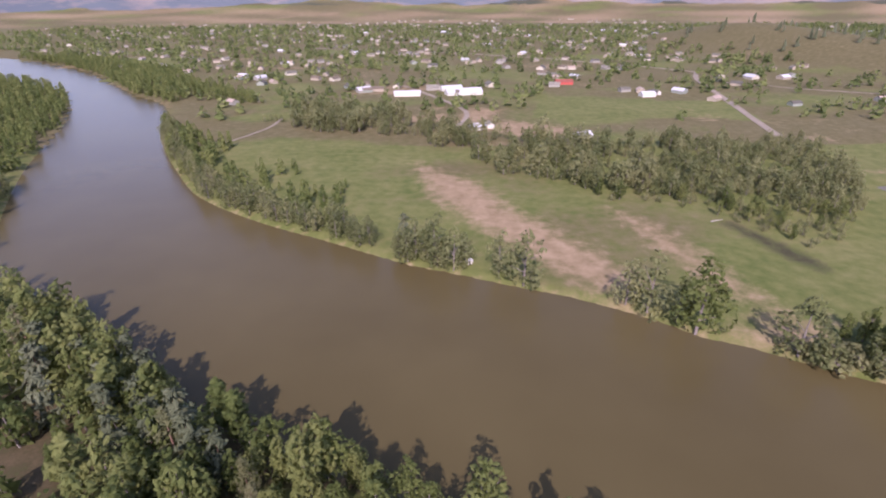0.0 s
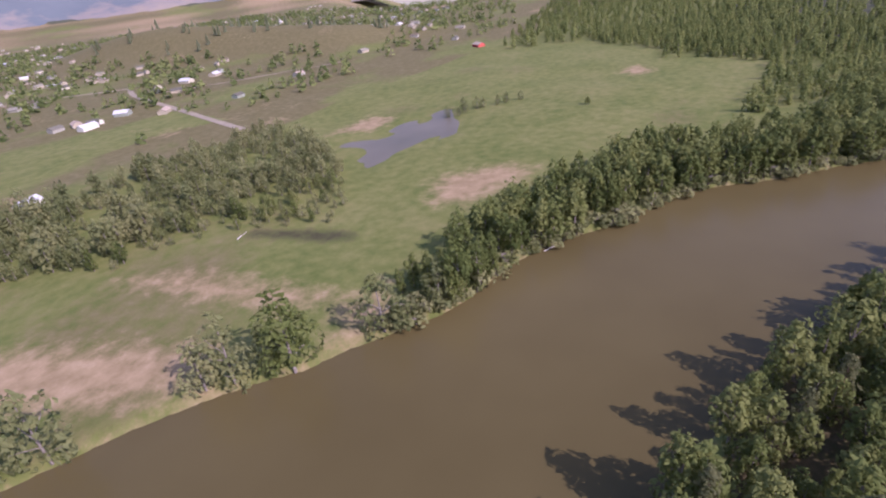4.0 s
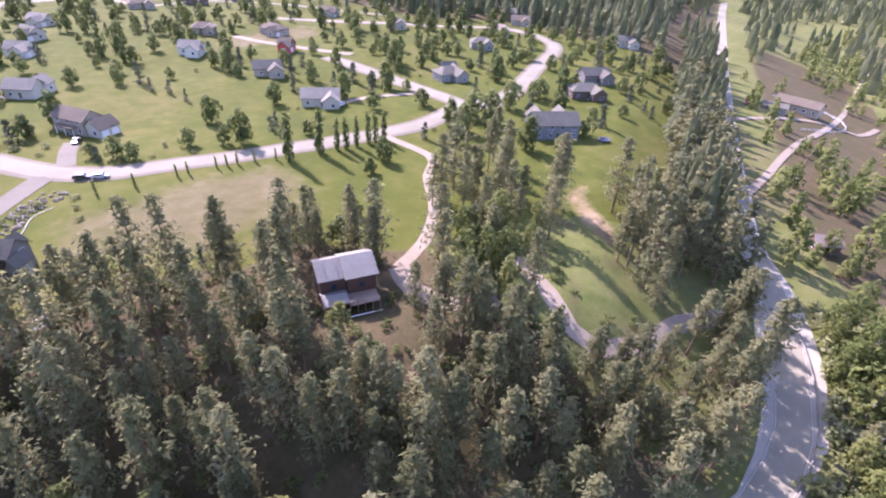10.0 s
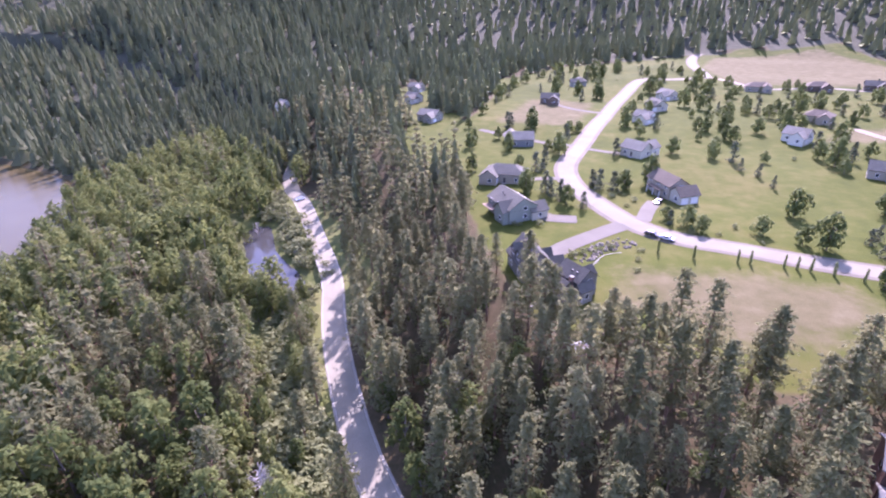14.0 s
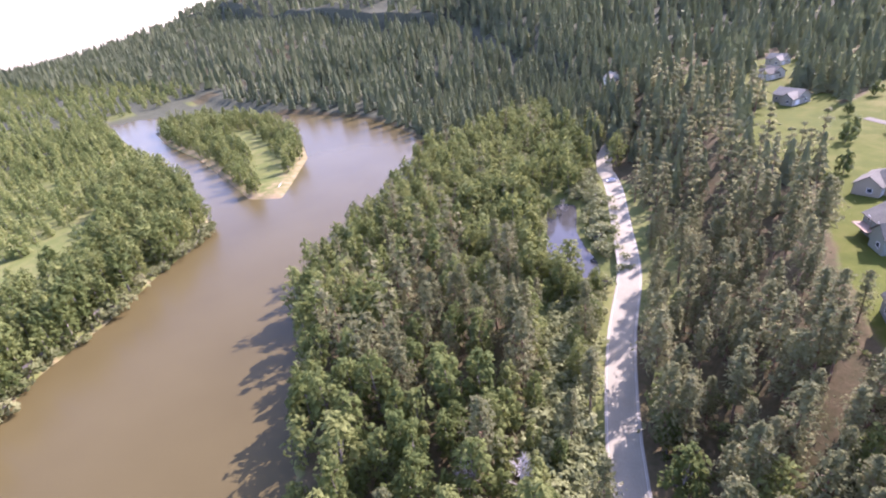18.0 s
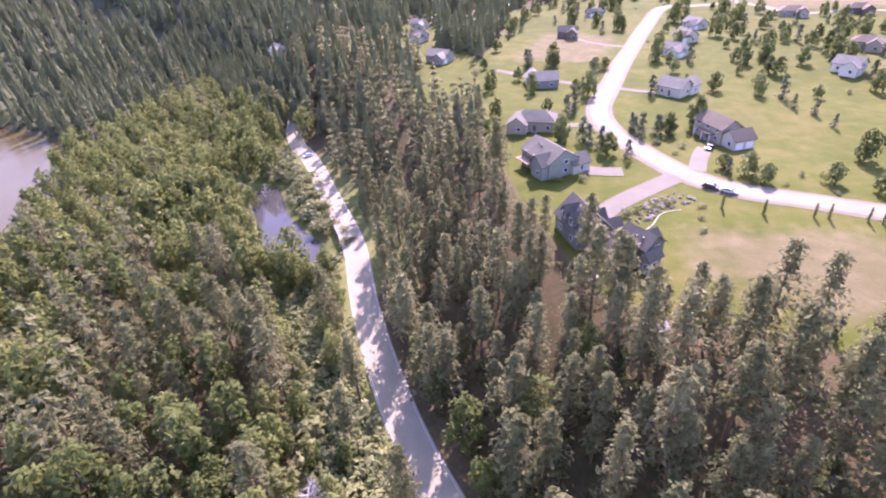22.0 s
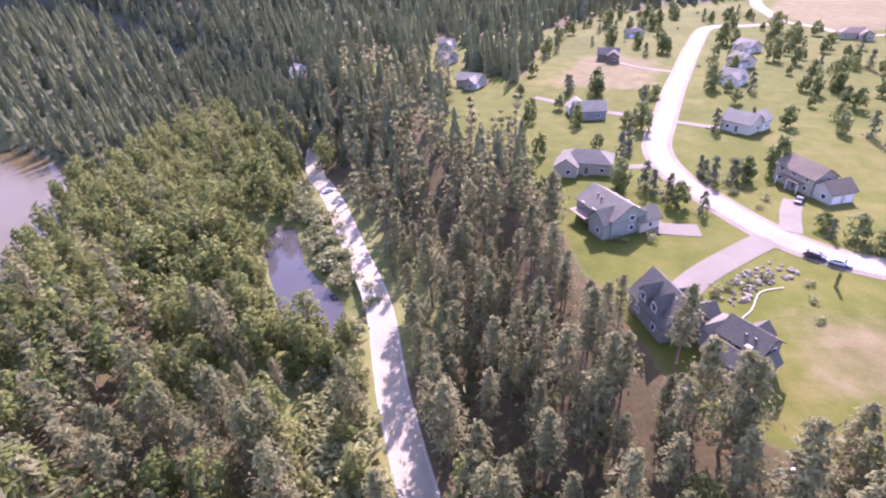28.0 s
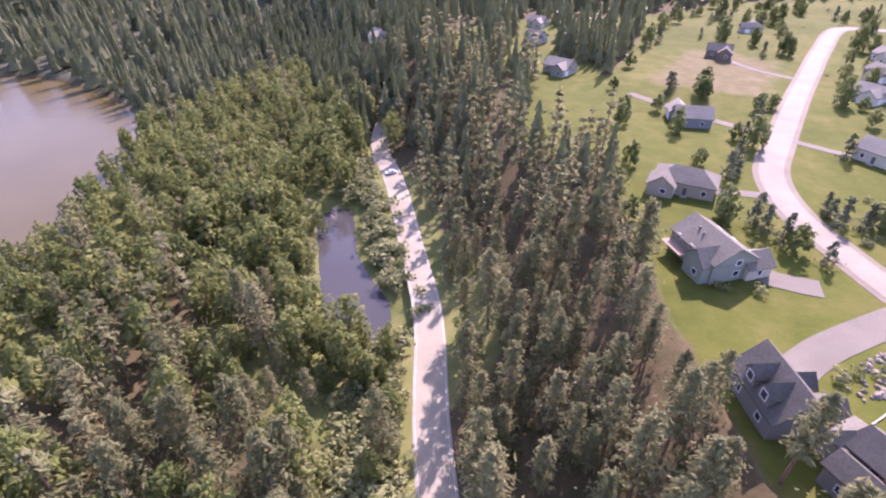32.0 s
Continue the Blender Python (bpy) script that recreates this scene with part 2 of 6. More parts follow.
DARK_TRIM = Mat("dark_trim", 0.6).colour((0.07, 0.06, 0.05)).m
GLASS = Mat("window_glass", 0.05).colour((0.03, 0.04, 0.05)).m
GARAGE = Mat("garage_door_paint", 0.5).colour((0.66, 0.65, 0.61)).m
DECKWOOD = grainy("deck_boards", (0.2, 0.14, 0.09), (0.32, 0.24, 0.17), 6.0)
BRICK = grainy("chimney_brick", (0.22, 0.12, 0.09), (0.34, 0.22, 0.17), 5.0)
TYRE = Mat("tyre_rubber", 0.9).colour((0.02, 0.02, 0.02)).m
CHROME = Mat("bright_metal", 0.25, 1.0).colour((0.7, 0.7, 0.7)).m


def paint(name, c):
    k = Mat(name, 0.25).colour(c)
    k.bsdf.inputs["Coat Weight"].default_value = 0.6
    return k.m


CARS = {n: paint("car_paint_" + n, c) for n, c in dict(silver=(0.5, 0.5, 0.51), white=(0.78, 0.78, 0.77), dark=(0.03, 0.03, 0.035), red=(0.35, 0.03, 0.03), blue=(0.05, 0.09, 0.2)).items()}

# ---- plan: the lines of the land ----
NORTH_BANK = [(-900, 1090), (-690, 960), (-505, 790), (-382, 641), (-298, 558), (-229, 412), (-166, 310), (-134, 270), (-91, 237), (-60, 219),
              (-34, 203), (-12, 190), (8, 182), (28, 173), (46, 166), (64, 156), (77, 147), (86, 139), (98, 134), (109, 127), (126, 117), (139, 113), (163, 110),
              (187, 100), (206, 86), (232, 74), (256, 58), (274, 34), (302, 7), (325, -20), (394, -34), (436, -42), (580, -44), (760, -56)]
SOUTH_BANK = [(-960, 960), (-720, 820), (-480, 660), (-365, 500), (-282, 333), (-218, 226), (-192, 190), (-145, 160), (-100, 128), (-60, 102), (-24, 86),
              (3, 75), (40, 59), (80, 46), (104, 37), (123, 33), (145, 26), (172, 13), (192, 0), (228, -16), (256, -48), (277, -86), (298, -122),
              (316, -148), (336, -168), (370, -186), (445, -204), (511, -196), (599, -178), (760, -160)]
ISLAND = [(336, -64), (350, -76), (396, -113), (440, -132), (496, -150), (600, -150), (650, -110), (640, -76), (560, -66), (480, -66), (400, -58), (352, -52)]
ROAD = [(620, -470), (460, -390), (340, -305), (285, -250), (240, -207), (206, -176), (190, -158), (166, -124), (146, -95), (132, -67), (118, -43), (105, -24),
        (90, -7), (76, 8), (56, 26), (32, 41), (8, 52), (-15, 58), (-36, 57), (-51, 52), (-67, 44.5), (-82, 36), (-101, 23), (-127, 11), (-161, -5),
        (-223, -32), (-400, -105), (-700, -220), (-1300, -420)]
ROAD_Z = [6, 5, 4, 3.5, 3.4, 3.6, 3.8, 4, 4.2, 4.2, 4.2, 4.2, 4.3, 4.6, 5, 5.6, 6.4, 7.2, 8, 8.8, 9.8, 10.8, 12, 12.6, 13, 13.5, 14, 14, 14]
POND_EDGE = [(207, -131), (204, -139), (196, -141), (188, -130), (180, -118), (171, -110), (160, -102), (155, -96), (152, -88), (156, -82), (165, -80), (176, -88), (187, -102), (196, -114), (204, -124)]
FLOOD = [(258, 281), (288, 268), (318, 268), (350, 262), (330, 238), (300, 221), (272, 232), (246, 232), (230, 238), (246, 256)]
CHANNEL = [(136, 232), (142, 212), (147, 192), (153, 180), (158, 184), (156, 198), (150, 214), (142, 232)]


def smooth_line(pts, step, extra=None):
    """A rounded line through the points, in steps of about that many metres."""
    p = np.array(pts, float)
    if extra is not None:
        p = np.c_[p, np.array(extra, float)]
    out = []
    for i in range(len(p) - 1):
        a, b, c, d = p[max(i - 1, 0)], p[i], p[i + 1], p[min(i + 2, len(p) - 1)]
        n = max(1, int(np.hypot(*(c - b)[:2]) / step))
        for u in np.arange(n) / n:
            out.append(0.5 * (2 * b + (c - a) * u + (2 * a - 5 * b + 4 * c - d) * u * u + (3 * b - a - 3 * c + d) * u ** 3))
    out.append(p[-1])
    return np.array(out)


def line_distance(x, y, line, closed=False, values=None):
    """Distance to a line, and the line's value at the nearest place."""
    p = np.asarray(line, float)
    if closed:
        p = np.vstack([p, p[:1]])
    best, val = np.full(x.shape, 1e9), np.zeros(x.shape)
    for i in range(len(p) - 1):
        ax, ay = p[i, :2]
        dx, dy = p[i + 1, 0] - ax, p[i + 1, 1] - ay
        u = np.clip(((x - ax) * dx + (y - ay) * dy) / (dx * dx + dy * dy + 1e-9), 0, 1)
        d = np.hypot(x - ax - u * dx, y - ay - u * dy)
        near = d < best
        best = np.where(near, d, best)
        if values is not None:
            val = np.where(near, values[i] + u * (values[i + 1] - values[i]), val)
    return (best, val) if values is not None else best


def inside(x, y, poly):
    p = np.asarray(poly, float)
    res = np.zeros(x.shape, bool)
    for (ax, ay), (bx, by) in zip(p, np.roll(p, -1, 0)):
        cross = ((ay > y) != (by > y)) & (x < (bx - ax) * (y - ay) / (by - ay + 1e-12) + ax)
        res ^= cross
    return res


def signed(x, y, poly):
    """Positive inside a closed outline, in metres."""
    d = line_distance(x, y, poly, True)
    return np.where(inside(x, y, poly), d, -d)


def ease(a, b, v):
    u = np.clip((v - a) / (b - a), 0, 1)
    return u * u * (3 - 2 * u)


N_LINE, S_LINE = smooth_line(NORTH_BANK, 12), smooth_line(SOUTH_BANK, 12)
RIVER_POLY = np.vstack([N_LINE, S_LINE[::-1]])
ROAD_LINE = smooth_line(ROAD, 8, ROAD_Z)
SOUTH_POLY = np.vstack([ROAD_LINE[:, :2], [(-1300, -5000), (5000, -5000), (5000, -470)]])


def waves(x, y, scale, seed):
    """Cheap smooth noise from a few sines, about -1 to 1."""
    r = np.random.RandomState(seed)
    out = np.zeros(np.shape(x))
    for i in range(7):
        a, k, ph = r.uniform(0, 6.28), r.uniform(0.6, 2.2) / scale, r.uniform(0, 6.28)
        out = out + np.sin((x * np.cos(a) + y * np.sin(a)) * k * 6.28 + ph) / 3.2
    return out


RIM_AZ = np.array([-200, -180, -170, -163, -157, -153, -149, -140, -120, -90, -60, -43, -36, -31, -26, -20, -14, -9, -3, 5], float)
RIM_UP = np.array([0, 0, 4, 14, 40, 70, 110, 170, 240, 290, 240, 165, 140, 126, 114, 100, 72, 44, 18, 0], float)
RIM_FOOT = np.array([1200, 1200, 900, 720, 660, 630, 600, 540, 560, 660, 470, 400, 415, 430, 470, 520, 570, 620, 650, 700], float)
NORTH_AZ = np.array([-12, 30, 38, 43, 47, 50, 53, 56, 60, 65, 70, 75, 80, 84, 88, 93, 98, 103, 108, 113, 118, 124, 132, 150, 190], float)
NORTH_EL = np.array([-1.3, -1.3, -0.8, 0.1, 1.0, 1.7, 2.3, 1.8, 1.9, 1.8, 2.2, 2.5, 3.1, 2.6, 1.5, 2.1, 2.6, 3.0, 2.1, 1.4, 1.2, 1.0, 0.8, 0.4, 0.0])


def lay(x, y):
    """Height of the ground, and the distances that it follows from."""
    x, y = np.asarray(x, float), np.asarray(y, float)
    d_river = -signed(x, y, RIVER_POLY)
    d_isle = signed(x, y, ISLAND)
    d_road, z_road = line_distance(x, y, ROAD_LINE[:, :2], False, ROAD_LINE[:, 2])
    south = inside(x, y, SOUTH_POLY)
    plain = 1.7 + 0.5 * waves(x, y, 160, 3) + 0.15 * waves(x, y, 30, 4)
    near = np.minimum(np.maximum(d_river, 0) + d_road, 85.0)
    t = np.clip(1 - np.maximum(d_road - 5, 0) / np.maximum(near, 1), 0, 1)
    between_banks = (x * 0.4 + y) < 132 + np.maximum(0, -x) * 0.8
    z = np.where(between_banks & (x < 330), plain + (z_road - plain) * ease(0, 1, t), plain)
    bench = 22.0 + 0.7 * waves(x, y, 120, 5) + np.clip((-y - 150) * 0.006, 0, 4)
    zs = z_road + (bench - z_road) * ease(np.where((x < -8) & (x > -92), 7.5, 5.5), 50, d_road) + 0.35 * waves(x, y, 22, 6) * ease(8, 20, d_road) * (1 - ease(45, 60, d_road))
    z = np.where(south, zs, z)
    # banks and bed
    z = np.where(d_river < 8, np.minimum(z, d_river * 0.6 + 0.05), z)
    z = np.maximum(z, -2.2)
    z = np.where(d_isle > -6, np.maximum(z, np.minimum(d_isle * 0.3 + 0.0, 1.1)), z)
    for poly, deep in ((POND_EDGE, 2.2),):
        s = signed(x, y, poly)
        z = np.where(s > -6, np.minimum(z, np.where(s > 0, 1.0 - np.minimum(s * 0.25, deep), 1.0 - s * 0.3)), z)
    s = signed(x, y, FLOOD)
    z = np.where(s > -25, np.minimum(z, 1.0 - np.clip(s, -25, 10) * 0.03 + 0.22 * waves(x, y, 34, 15)), z)
    # wooded hills round the south
    rx, ry = x - 60.0, y - 10.0
    r, az = np.hypot(rx, ry), np.degrees(np.arctan2(ry, rx))
    az2 = np.where(az > 60, az - 360, az)
    up, foot = np.interp(az2, RIM_AZ, RIM_UP), np.interp(az2, RIM_AZ, RIM_FOOT)
    ramp = np.clip((r - foot) / (1500 - foot), 0, 1) ** 1.15
    rough = 1 + 0.13 * waves(x, y, 420, 8) + 0.06 * waves(x, y, 150, 9)
    z = z + up * ramp * rough * (1 - ease(1560, 2400, r))
    # the valley floor falls away far to the east and to the west
    gap = np.where(az > 0, 1 - ease(34, 46, az), ease(-40, -24, az)) + np.where(az < 0, 1 - ease(-160, -150, az), ease(156, 168, az))
    z = z - 240 * ease(1750, 3200, r) * gap
    # grass ridge and far mountains in the north
    u = np.clip((1150 - y) / 540, -0.4, 1.3)
    off = x - (660 + 70 * u)
    z = z + np.where(y > 300, (54 - 30 * np.clip(u, 0, 1)) * np.exp(-(off / (95 + 45 * (off > 0))) ** 2) * ease(540, 720, y) * (1 - ease(1150, 1700, y)), 0)
    el = np.interp(np.where(az < -30, az + 360, az), NORTH_AZ, NORTH_EL)
    wall = 95 + 4300 * np.tan(np.radians(el))
    north = np.where((az > -12) | (az < -168), ease(2700, 4350, r) * ease(0, 1, r / 4300.0), 0)
    z = z + 0.4 * north * np.maximum(wall, 0) * (1 + 0.1 * waves(x, y, 700, 12) + 0.05 * waves(x, y, 260, 13)) * np.where(az < -168, ease(-168, -178, az), ease(-12, 4, az))
    return z, d_river, d_road, south, r, az


def height(x, y):
    return float(lay(np.array([x]), np.array([y]))[0][0])


# ---- mesh helpers ----
def mesh_from(name, verts, faces, mats, index=None, smooth=False):
    """A mesh from arrays: faces is a list of integer arrays of shape (n, corners)."""
    me = bpy.data.meshes.new(name)
    verts = np.asarray(verts, np.float32)
    me.vertices.add(len(verts))
    me.vertices.foreach_set("co", verts.ravel())
    loops = np.concatenate([f.ravel() for f in faces]).astype(np.int32)
    total = np.concatenate([np.full(len(f), f.shape[1], np.int32) for f in faces])
    me.loops.add(len(loops))
    me.loops.foreach_set("vertex_index", loops)
    me.polygons.add(len(total))
    me.polygons.foreach_set("loop_start", np.r_[0, np.cumsum(total)[:-1]].astype(np.int32))
    me.polygons.foreach_set("loop_total", total)
    for m in mats:
        me.materials.append(m)
    if index is not None:
        me.polygons.foreach_set("material_index", np.asarray(index, np.int32))
    me.polygons.foreach_set("use_smooth", np.full(len(total), smooth))
    me.update(calc_edges=True)
    return me


def part(name, bm, material, parent, label=""):
    """Links a bmesh as one mesh object under a thing or a part."""
    me = bpy.data.meshes.new(name)
    bm.to_mesh(me)
    bm.free()
    me.materials.append(material)
    ob = new(name, me)
    ob.parent = parent
    return tagged(ob, label) if label else ob


def thing(name, x, y, z, turn, label, category, group=""):
    ob = new(name)
    ob.matrix_world = pose(x, y, z, 0, 0, turn)
    return tagged(ob, label, category, group)


def block(bm, x0, x1, y0, y1, z0, z1):
    """Adds a box to a bmesh."""
    v = [bm.verts.new(c) for c in ((x0, y0, z0), (x1, y0, z0), (x1, y1, z0), (x0, y1, z0), (x0, y0, z1), (x1, y0, z1), (x1, y1, z1), (x0, y1, z1))]
    for f in ((3, 2, 1, 0), (4, 5, 6, 7), (0, 1, 5, 4), (1, 2, 6, 5), (2, 3, 7, 6), (3, 0, 4, 7)):
        bm.faces.new([v[i] for i in f])
    return bm


def box(x0, x1, y0, y1, z0, z1):
    return block(bmesh.new(), x0, x1, y0, y1, z0, z1)


# ---- ground ----
def axis(lo, hi, step, end):
    core = np.arange(lo, hi + 0.1, step)
    grow = [step]
    while sum(grow) < 6000:
        grow.append(min(grow[-1] * 1.11, 64))
    out = np.cumsum(grow)
    return np.r_[(lo - out)[lo - out > -end][::-1], core, (hi + out)[hi + out < end]]


HAYFIELD = [(83, 480), (128, 468), (228, 480), (292, 455), (300, 566), (208, 578), (113, 606)]
# grassy glades in the pines, each a half width and a middle line
GLADES = [(14, [(133, -182), (153, -268)]), (13, [(173, -270), (196, -368)]), (11, [(212, -285), (240, -346)]), (8, [(270, -284), (286, -304)]), (15, [(166, -372), (128, -414)])]
LAWN_POLY = [(72, -55), (58, -51), (40, -50), (26, -42), (12, -44), (0, -30), (-12, -20), (-24, -22), (-45, -12), (-62, 4), (-80, 8), (-105, 4), (-145, -13), (-215, -42),
             (-262, -90), (-262, -225), (-215, -255), (-200, -330), (-200, -480), (-185, -585), (-100, -600), (-55, -590), (5, -555), (75, -505), (132, -425), (128, -330), (132, -240),
             (118, -180), (110, -140), (97, -108), (93, -96), (88, -86), (81, -71)]
DRY_FIELDS = [[(58, -92), (59, -66), (46, -54), (27, -49), (10, -52), (-6, -62), (-12, -80), (-6, -90), (20, -94), (40, -92)],
              [(-45, -395), (-40, -500), (-66, -572), (-165, -580), (-192, -500), (-200, -440), (-130, -390)],
              [(66, -250), (56, -320), (100, -335), (116, -256)], [(118, -121), (128, -121), (163, -168), (180, -238), (168, -240), (152, -172)],
              [(-40, -225), (-70, -262), (-125, -270), (-120, -240)]]
SOILS = [[(-18, 337), (20, 297), (37, 250), (63, 208), (80, 172), (66, 160), (44, 184), (15, 229), (-9, 276)], [(88, 250), (106, 222), (115, 178), (118, 150), (104, 166), (96, 200)],
         [(275, 314), (326, 317), (325, 290), (290, 284)], [(225, 186), (255, 160), (250, 140), (205, 150), (196, 168)], [(98, 136), (116, 130), (130, 142), (112, 152)],
         [(20, 440), (70, 400), (120, 400), (110, 440), (60, 470)], [(0, 430), (30, 530), (60, 520), (30, 430)], [(480, 150), (500, 140), (520, 160), (495, 170)],
         [(-69, -18), (-60, -17), (-50, -4), (-46, 7), (-52, 7), (-58, -7)], [(24, 2), (18, 9), (10, 9), (12, 2)]]
GX, GY = axis(-270, 450, 4.0, 4650), axis(-460, 470, 4.0, 4650)
VX, VY = np.meshgrid(GX, GY)
VX, VY = VX.ravel(), VY.ravel()
VZ, D_RIVER, D_ROAD, IS_SOUTH, RAD, AZ = lay(VX, VY)


def grid_faces(nx, ny):
    i = np.arange(nx * ny).reshape(ny, nx)
    return np.stack([i[:-1, :-1], i[:-1, 1:], i[1:, 1:], i[1:, :-1]], -1).reshape(-1, 4)


ground_mesh = mesh_from("ground", np.c_[VX, VY, VZ], [grid_faces(len(GX), len(GY))], [GROUND], smooth=True)


def mask(name, values):
    ground_mesh.attributes.new(name, "FLOAT", "POINT").data.foreach_set("value", np.clip(values, 0, 1).astype(np.float32))


def edge(poly, soft):
    return 0.5 + signed(VX, VY, poly) / soft


patch = waves(VX, VY, 260, 21) + 0.6 * waves(VX, VY, 90, 22)
lawn = edge(LAWN_POLY, 8)
for wide, line in GLADES:
    lawn = np.maximum(lawn, 0.5 + (wide + 2 - line_distance(VX, VY, line)) / 6)
dry = np.clip(np.max([edge(p, 16) * (0.53 if n == 0 else 0.8) for n, p in enumerate(DRY_FIELDS)], 0), 0, 0.8)
town = (VY > 380) & (RAD < 3400)
dry = np.maximum(dry, np.where(town, 0.68 + 0.35 * patch, np.where((VY > 60) & (VX > -150) & (VX < 520) & (D_RIVER > 0), 0.22 + 0.22 * patch, 0)))
dry = np.where(signed(VX, VY, HAYFIELD) > 0, 0.3, dry)
ridge_grass = np.where((VY > 500) & (VZ > 9) & (RAD < 2400), 1.0, 0)
dry = np.maximum(dry, ridge_grass)
dry = np.maximum(dry, np.where((RAD > 2700) & (VZ > 12) & (VY > -100), 0.55 + 0.5 * waves(VX, VY, 900, 25), 0))
dry = np.maximum(dry, np.where(~IS_SOUTH & (VX < -60) & (D_RIVER > 35) & (VY < 200), 0.2 + 0.3 * patch, 0))
soil = np.max([edge(p, 30 if n < 8 else 7) for n, p in enumerate(SOILS)], 0) * 0.9
soil = np.maximum(soil, np.where(town, patch * 0.4 - 0.1, 0))
soil = np.maximum(soil, np.where((RAD > 2600) & (VY > 300), 0.42 + 0.25 * waves(VX, VY, 800, 28), 0))
soil = np.maximum(soil, np.where((D_RIVER > -3) & (D_RIVER < 1.6) & ~IS_SOUTH, 0.46, 0))
strip = ~IS_SOUTH & (D_RIVER > 0) & (VX < 330) & (VX > -420) & ((VX * 0.4 + VY) < 132 + np.maximum(0, -VX) * 0.8) & (D_ROAD < 90)
litter = np.where(IS_SOUTH & (RAD < 1500), 0.5 - signed(VX, VY, LAWN_POLY) / 6, 0)
for wide, line in GLADES:
    litter = np.minimum(litter, np.clip((line_distance(VX, VY, line) - wide) / 5, 0.1, 1))
litter = np.maximum(litter, np.where(strip & (D_ROAD > 9), 0.62, 0))
litter = np.where((D_ROAD < 20) & ~IS_SOUTH, np.minimum(litter, 0.36), litter)
litter = np.where(IS_SOUTH & (D_ROAD < 9) & (VX < 40), np.minimum(litter, 0.42), litter)
litter = np.where(IS_SOUTH & (VX < -8) & (VX > -75) & (VY > -30), np.minimum(litter, 0.3 + 0.25 * waves(VX, VY, 24, 17)), litter)
litter = np.where(signed(VX, VY, POND_EDGE) > -28, np.minimum(litter, 0.34), litter)
soil = np.maximum(soil, np.where(signed(VX, VY, ISLAND) > -2, 0.6 - signed(VX, VY, ISLAND) / 40, 0))
woods = np.where((IS_SOUTH | (AZ < 8)) & (RAD > 560) & (lawn < 0.3) & (dry < 0.3), 1.0, 0)
woods = np.where((VX > 300) & (VY < -95) & (VX < 900) & (D_RIVER > 3), 1.0, woods)
litter = np.where((VX > 235) & (VY < -150) & (D_ROAD > 4), 1.0, litter)
dry = np.maximum(dry, np.where((AZ > -26) & (AZ < -2) & (RAD > 640) & (RAD < 1500) & (VZ > 22), 0.5 * (waves(VX, VY, 170, 37) > 0.7) + 0.25, 0))
woods = np.where((AZ > -26) & (AZ < -2) & (waves(VX, VY, 170, 37) > 0.6), 0.2, woods)
woods = np.maximum(woods, np.where((RAD > 900) & ((AZ < -150) | (AZ > 172)), 0.35 + 0.35 * waves(VX, VY, 300, 33), 0))
woods = np.where((AZ < -158) & (VX < -150) & (RAD < 1400), 0.0, woods)
woods = np.maximum(woods, np.where((RAD > 2900) & (VZ > 70) & (VY > 0), 0.5 + 0.45 * waves(VX, VY, 900, 31), 0))
for name, values in (("lawn", lawn), ("dry", dry), ("soil", soil), ("litter", litter), ("woods", woods), ("wet", np.maximum(edge(CHANNEL, 18), 0))):
    mask(name, values)
ground = tagged(new("ground", ground_mesh), "river valley with meadows, lawns, bare soil and wooded hills", "ground", kind="structure")


# ---- far mountains ----
k = Mat("hazed_mountain_slopes", 1.0)
k.bsdf.inputs["Specular IOR Level"].default_value = 0.0
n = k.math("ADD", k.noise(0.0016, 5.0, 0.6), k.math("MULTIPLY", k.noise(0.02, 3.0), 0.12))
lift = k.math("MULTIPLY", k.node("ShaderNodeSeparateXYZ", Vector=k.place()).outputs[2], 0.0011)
# distance haze put into the colour: tan feet turn blue-grey with height
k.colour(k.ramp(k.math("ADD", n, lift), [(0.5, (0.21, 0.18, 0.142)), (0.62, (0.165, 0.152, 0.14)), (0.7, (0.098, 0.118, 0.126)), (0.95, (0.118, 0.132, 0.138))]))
MOUNTAIN = k.m
ma, mr = np.meshgrid(np.radians(np.arange(36, 150, 0.35)), np.linspace(3350, 4560, 16))
mx, my = 60 + mr * np.cos(ma), 10 + mr * np.sin(ma)
top = 92 + 4300 * np.tan(np.radians(np.interp(np.degrees(ma), NORTH_AZ, NORTH_EL)))
rise = ease(3350, 4420, mr) ** 1.2 * (1 + 0.1 * waves(mx, my, 500, 12) * (4560 - mr) / 700 + 0.04 * waves(mx, my, 150, 14))
mz = np.maximum(top, 20) * rise - 12
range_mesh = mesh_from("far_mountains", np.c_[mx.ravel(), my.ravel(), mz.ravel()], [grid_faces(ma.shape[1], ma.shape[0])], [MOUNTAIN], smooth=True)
tagged(new("far_mountains", range_mesh), "wooded mountains beyond the valley town, tinted blue-grey for haze", "mountains", kind="structure")


# ---- water ----
def sheet(name, poly, z, grow, material, label, category):
    """A level sheet of water a little wider than its bed."""
    p = np.asarray(poly, float)
    bm = bmesh.new()
    t = np.roll(p, -1, 0) - np.roll(p, 1, 0)
    n = np.c_[t[:, 1], -t[:, 0]] / (np.hypot(t[:, 0], t[:, 1])[:, None] + 1e-9)
    area = np.sum(p[:, 0] * np.roll(p[:, 1], -1) - np.roll(p[:, 0], -1) * p[:, 1])
    p = p + n * grow * np.sign(area)
    f = bm.faces.new([bm.verts.new((a, b, z)) for a, b in p])
    bmesh.ops.triangulate(bm, faces=[f])
    me = bpy.data.meshes.new(name)
    bm.to_mesh(me)
    bm.free()
    me.materials.append(material)
    return tagged(new(name, me), label, category, kind="structure")


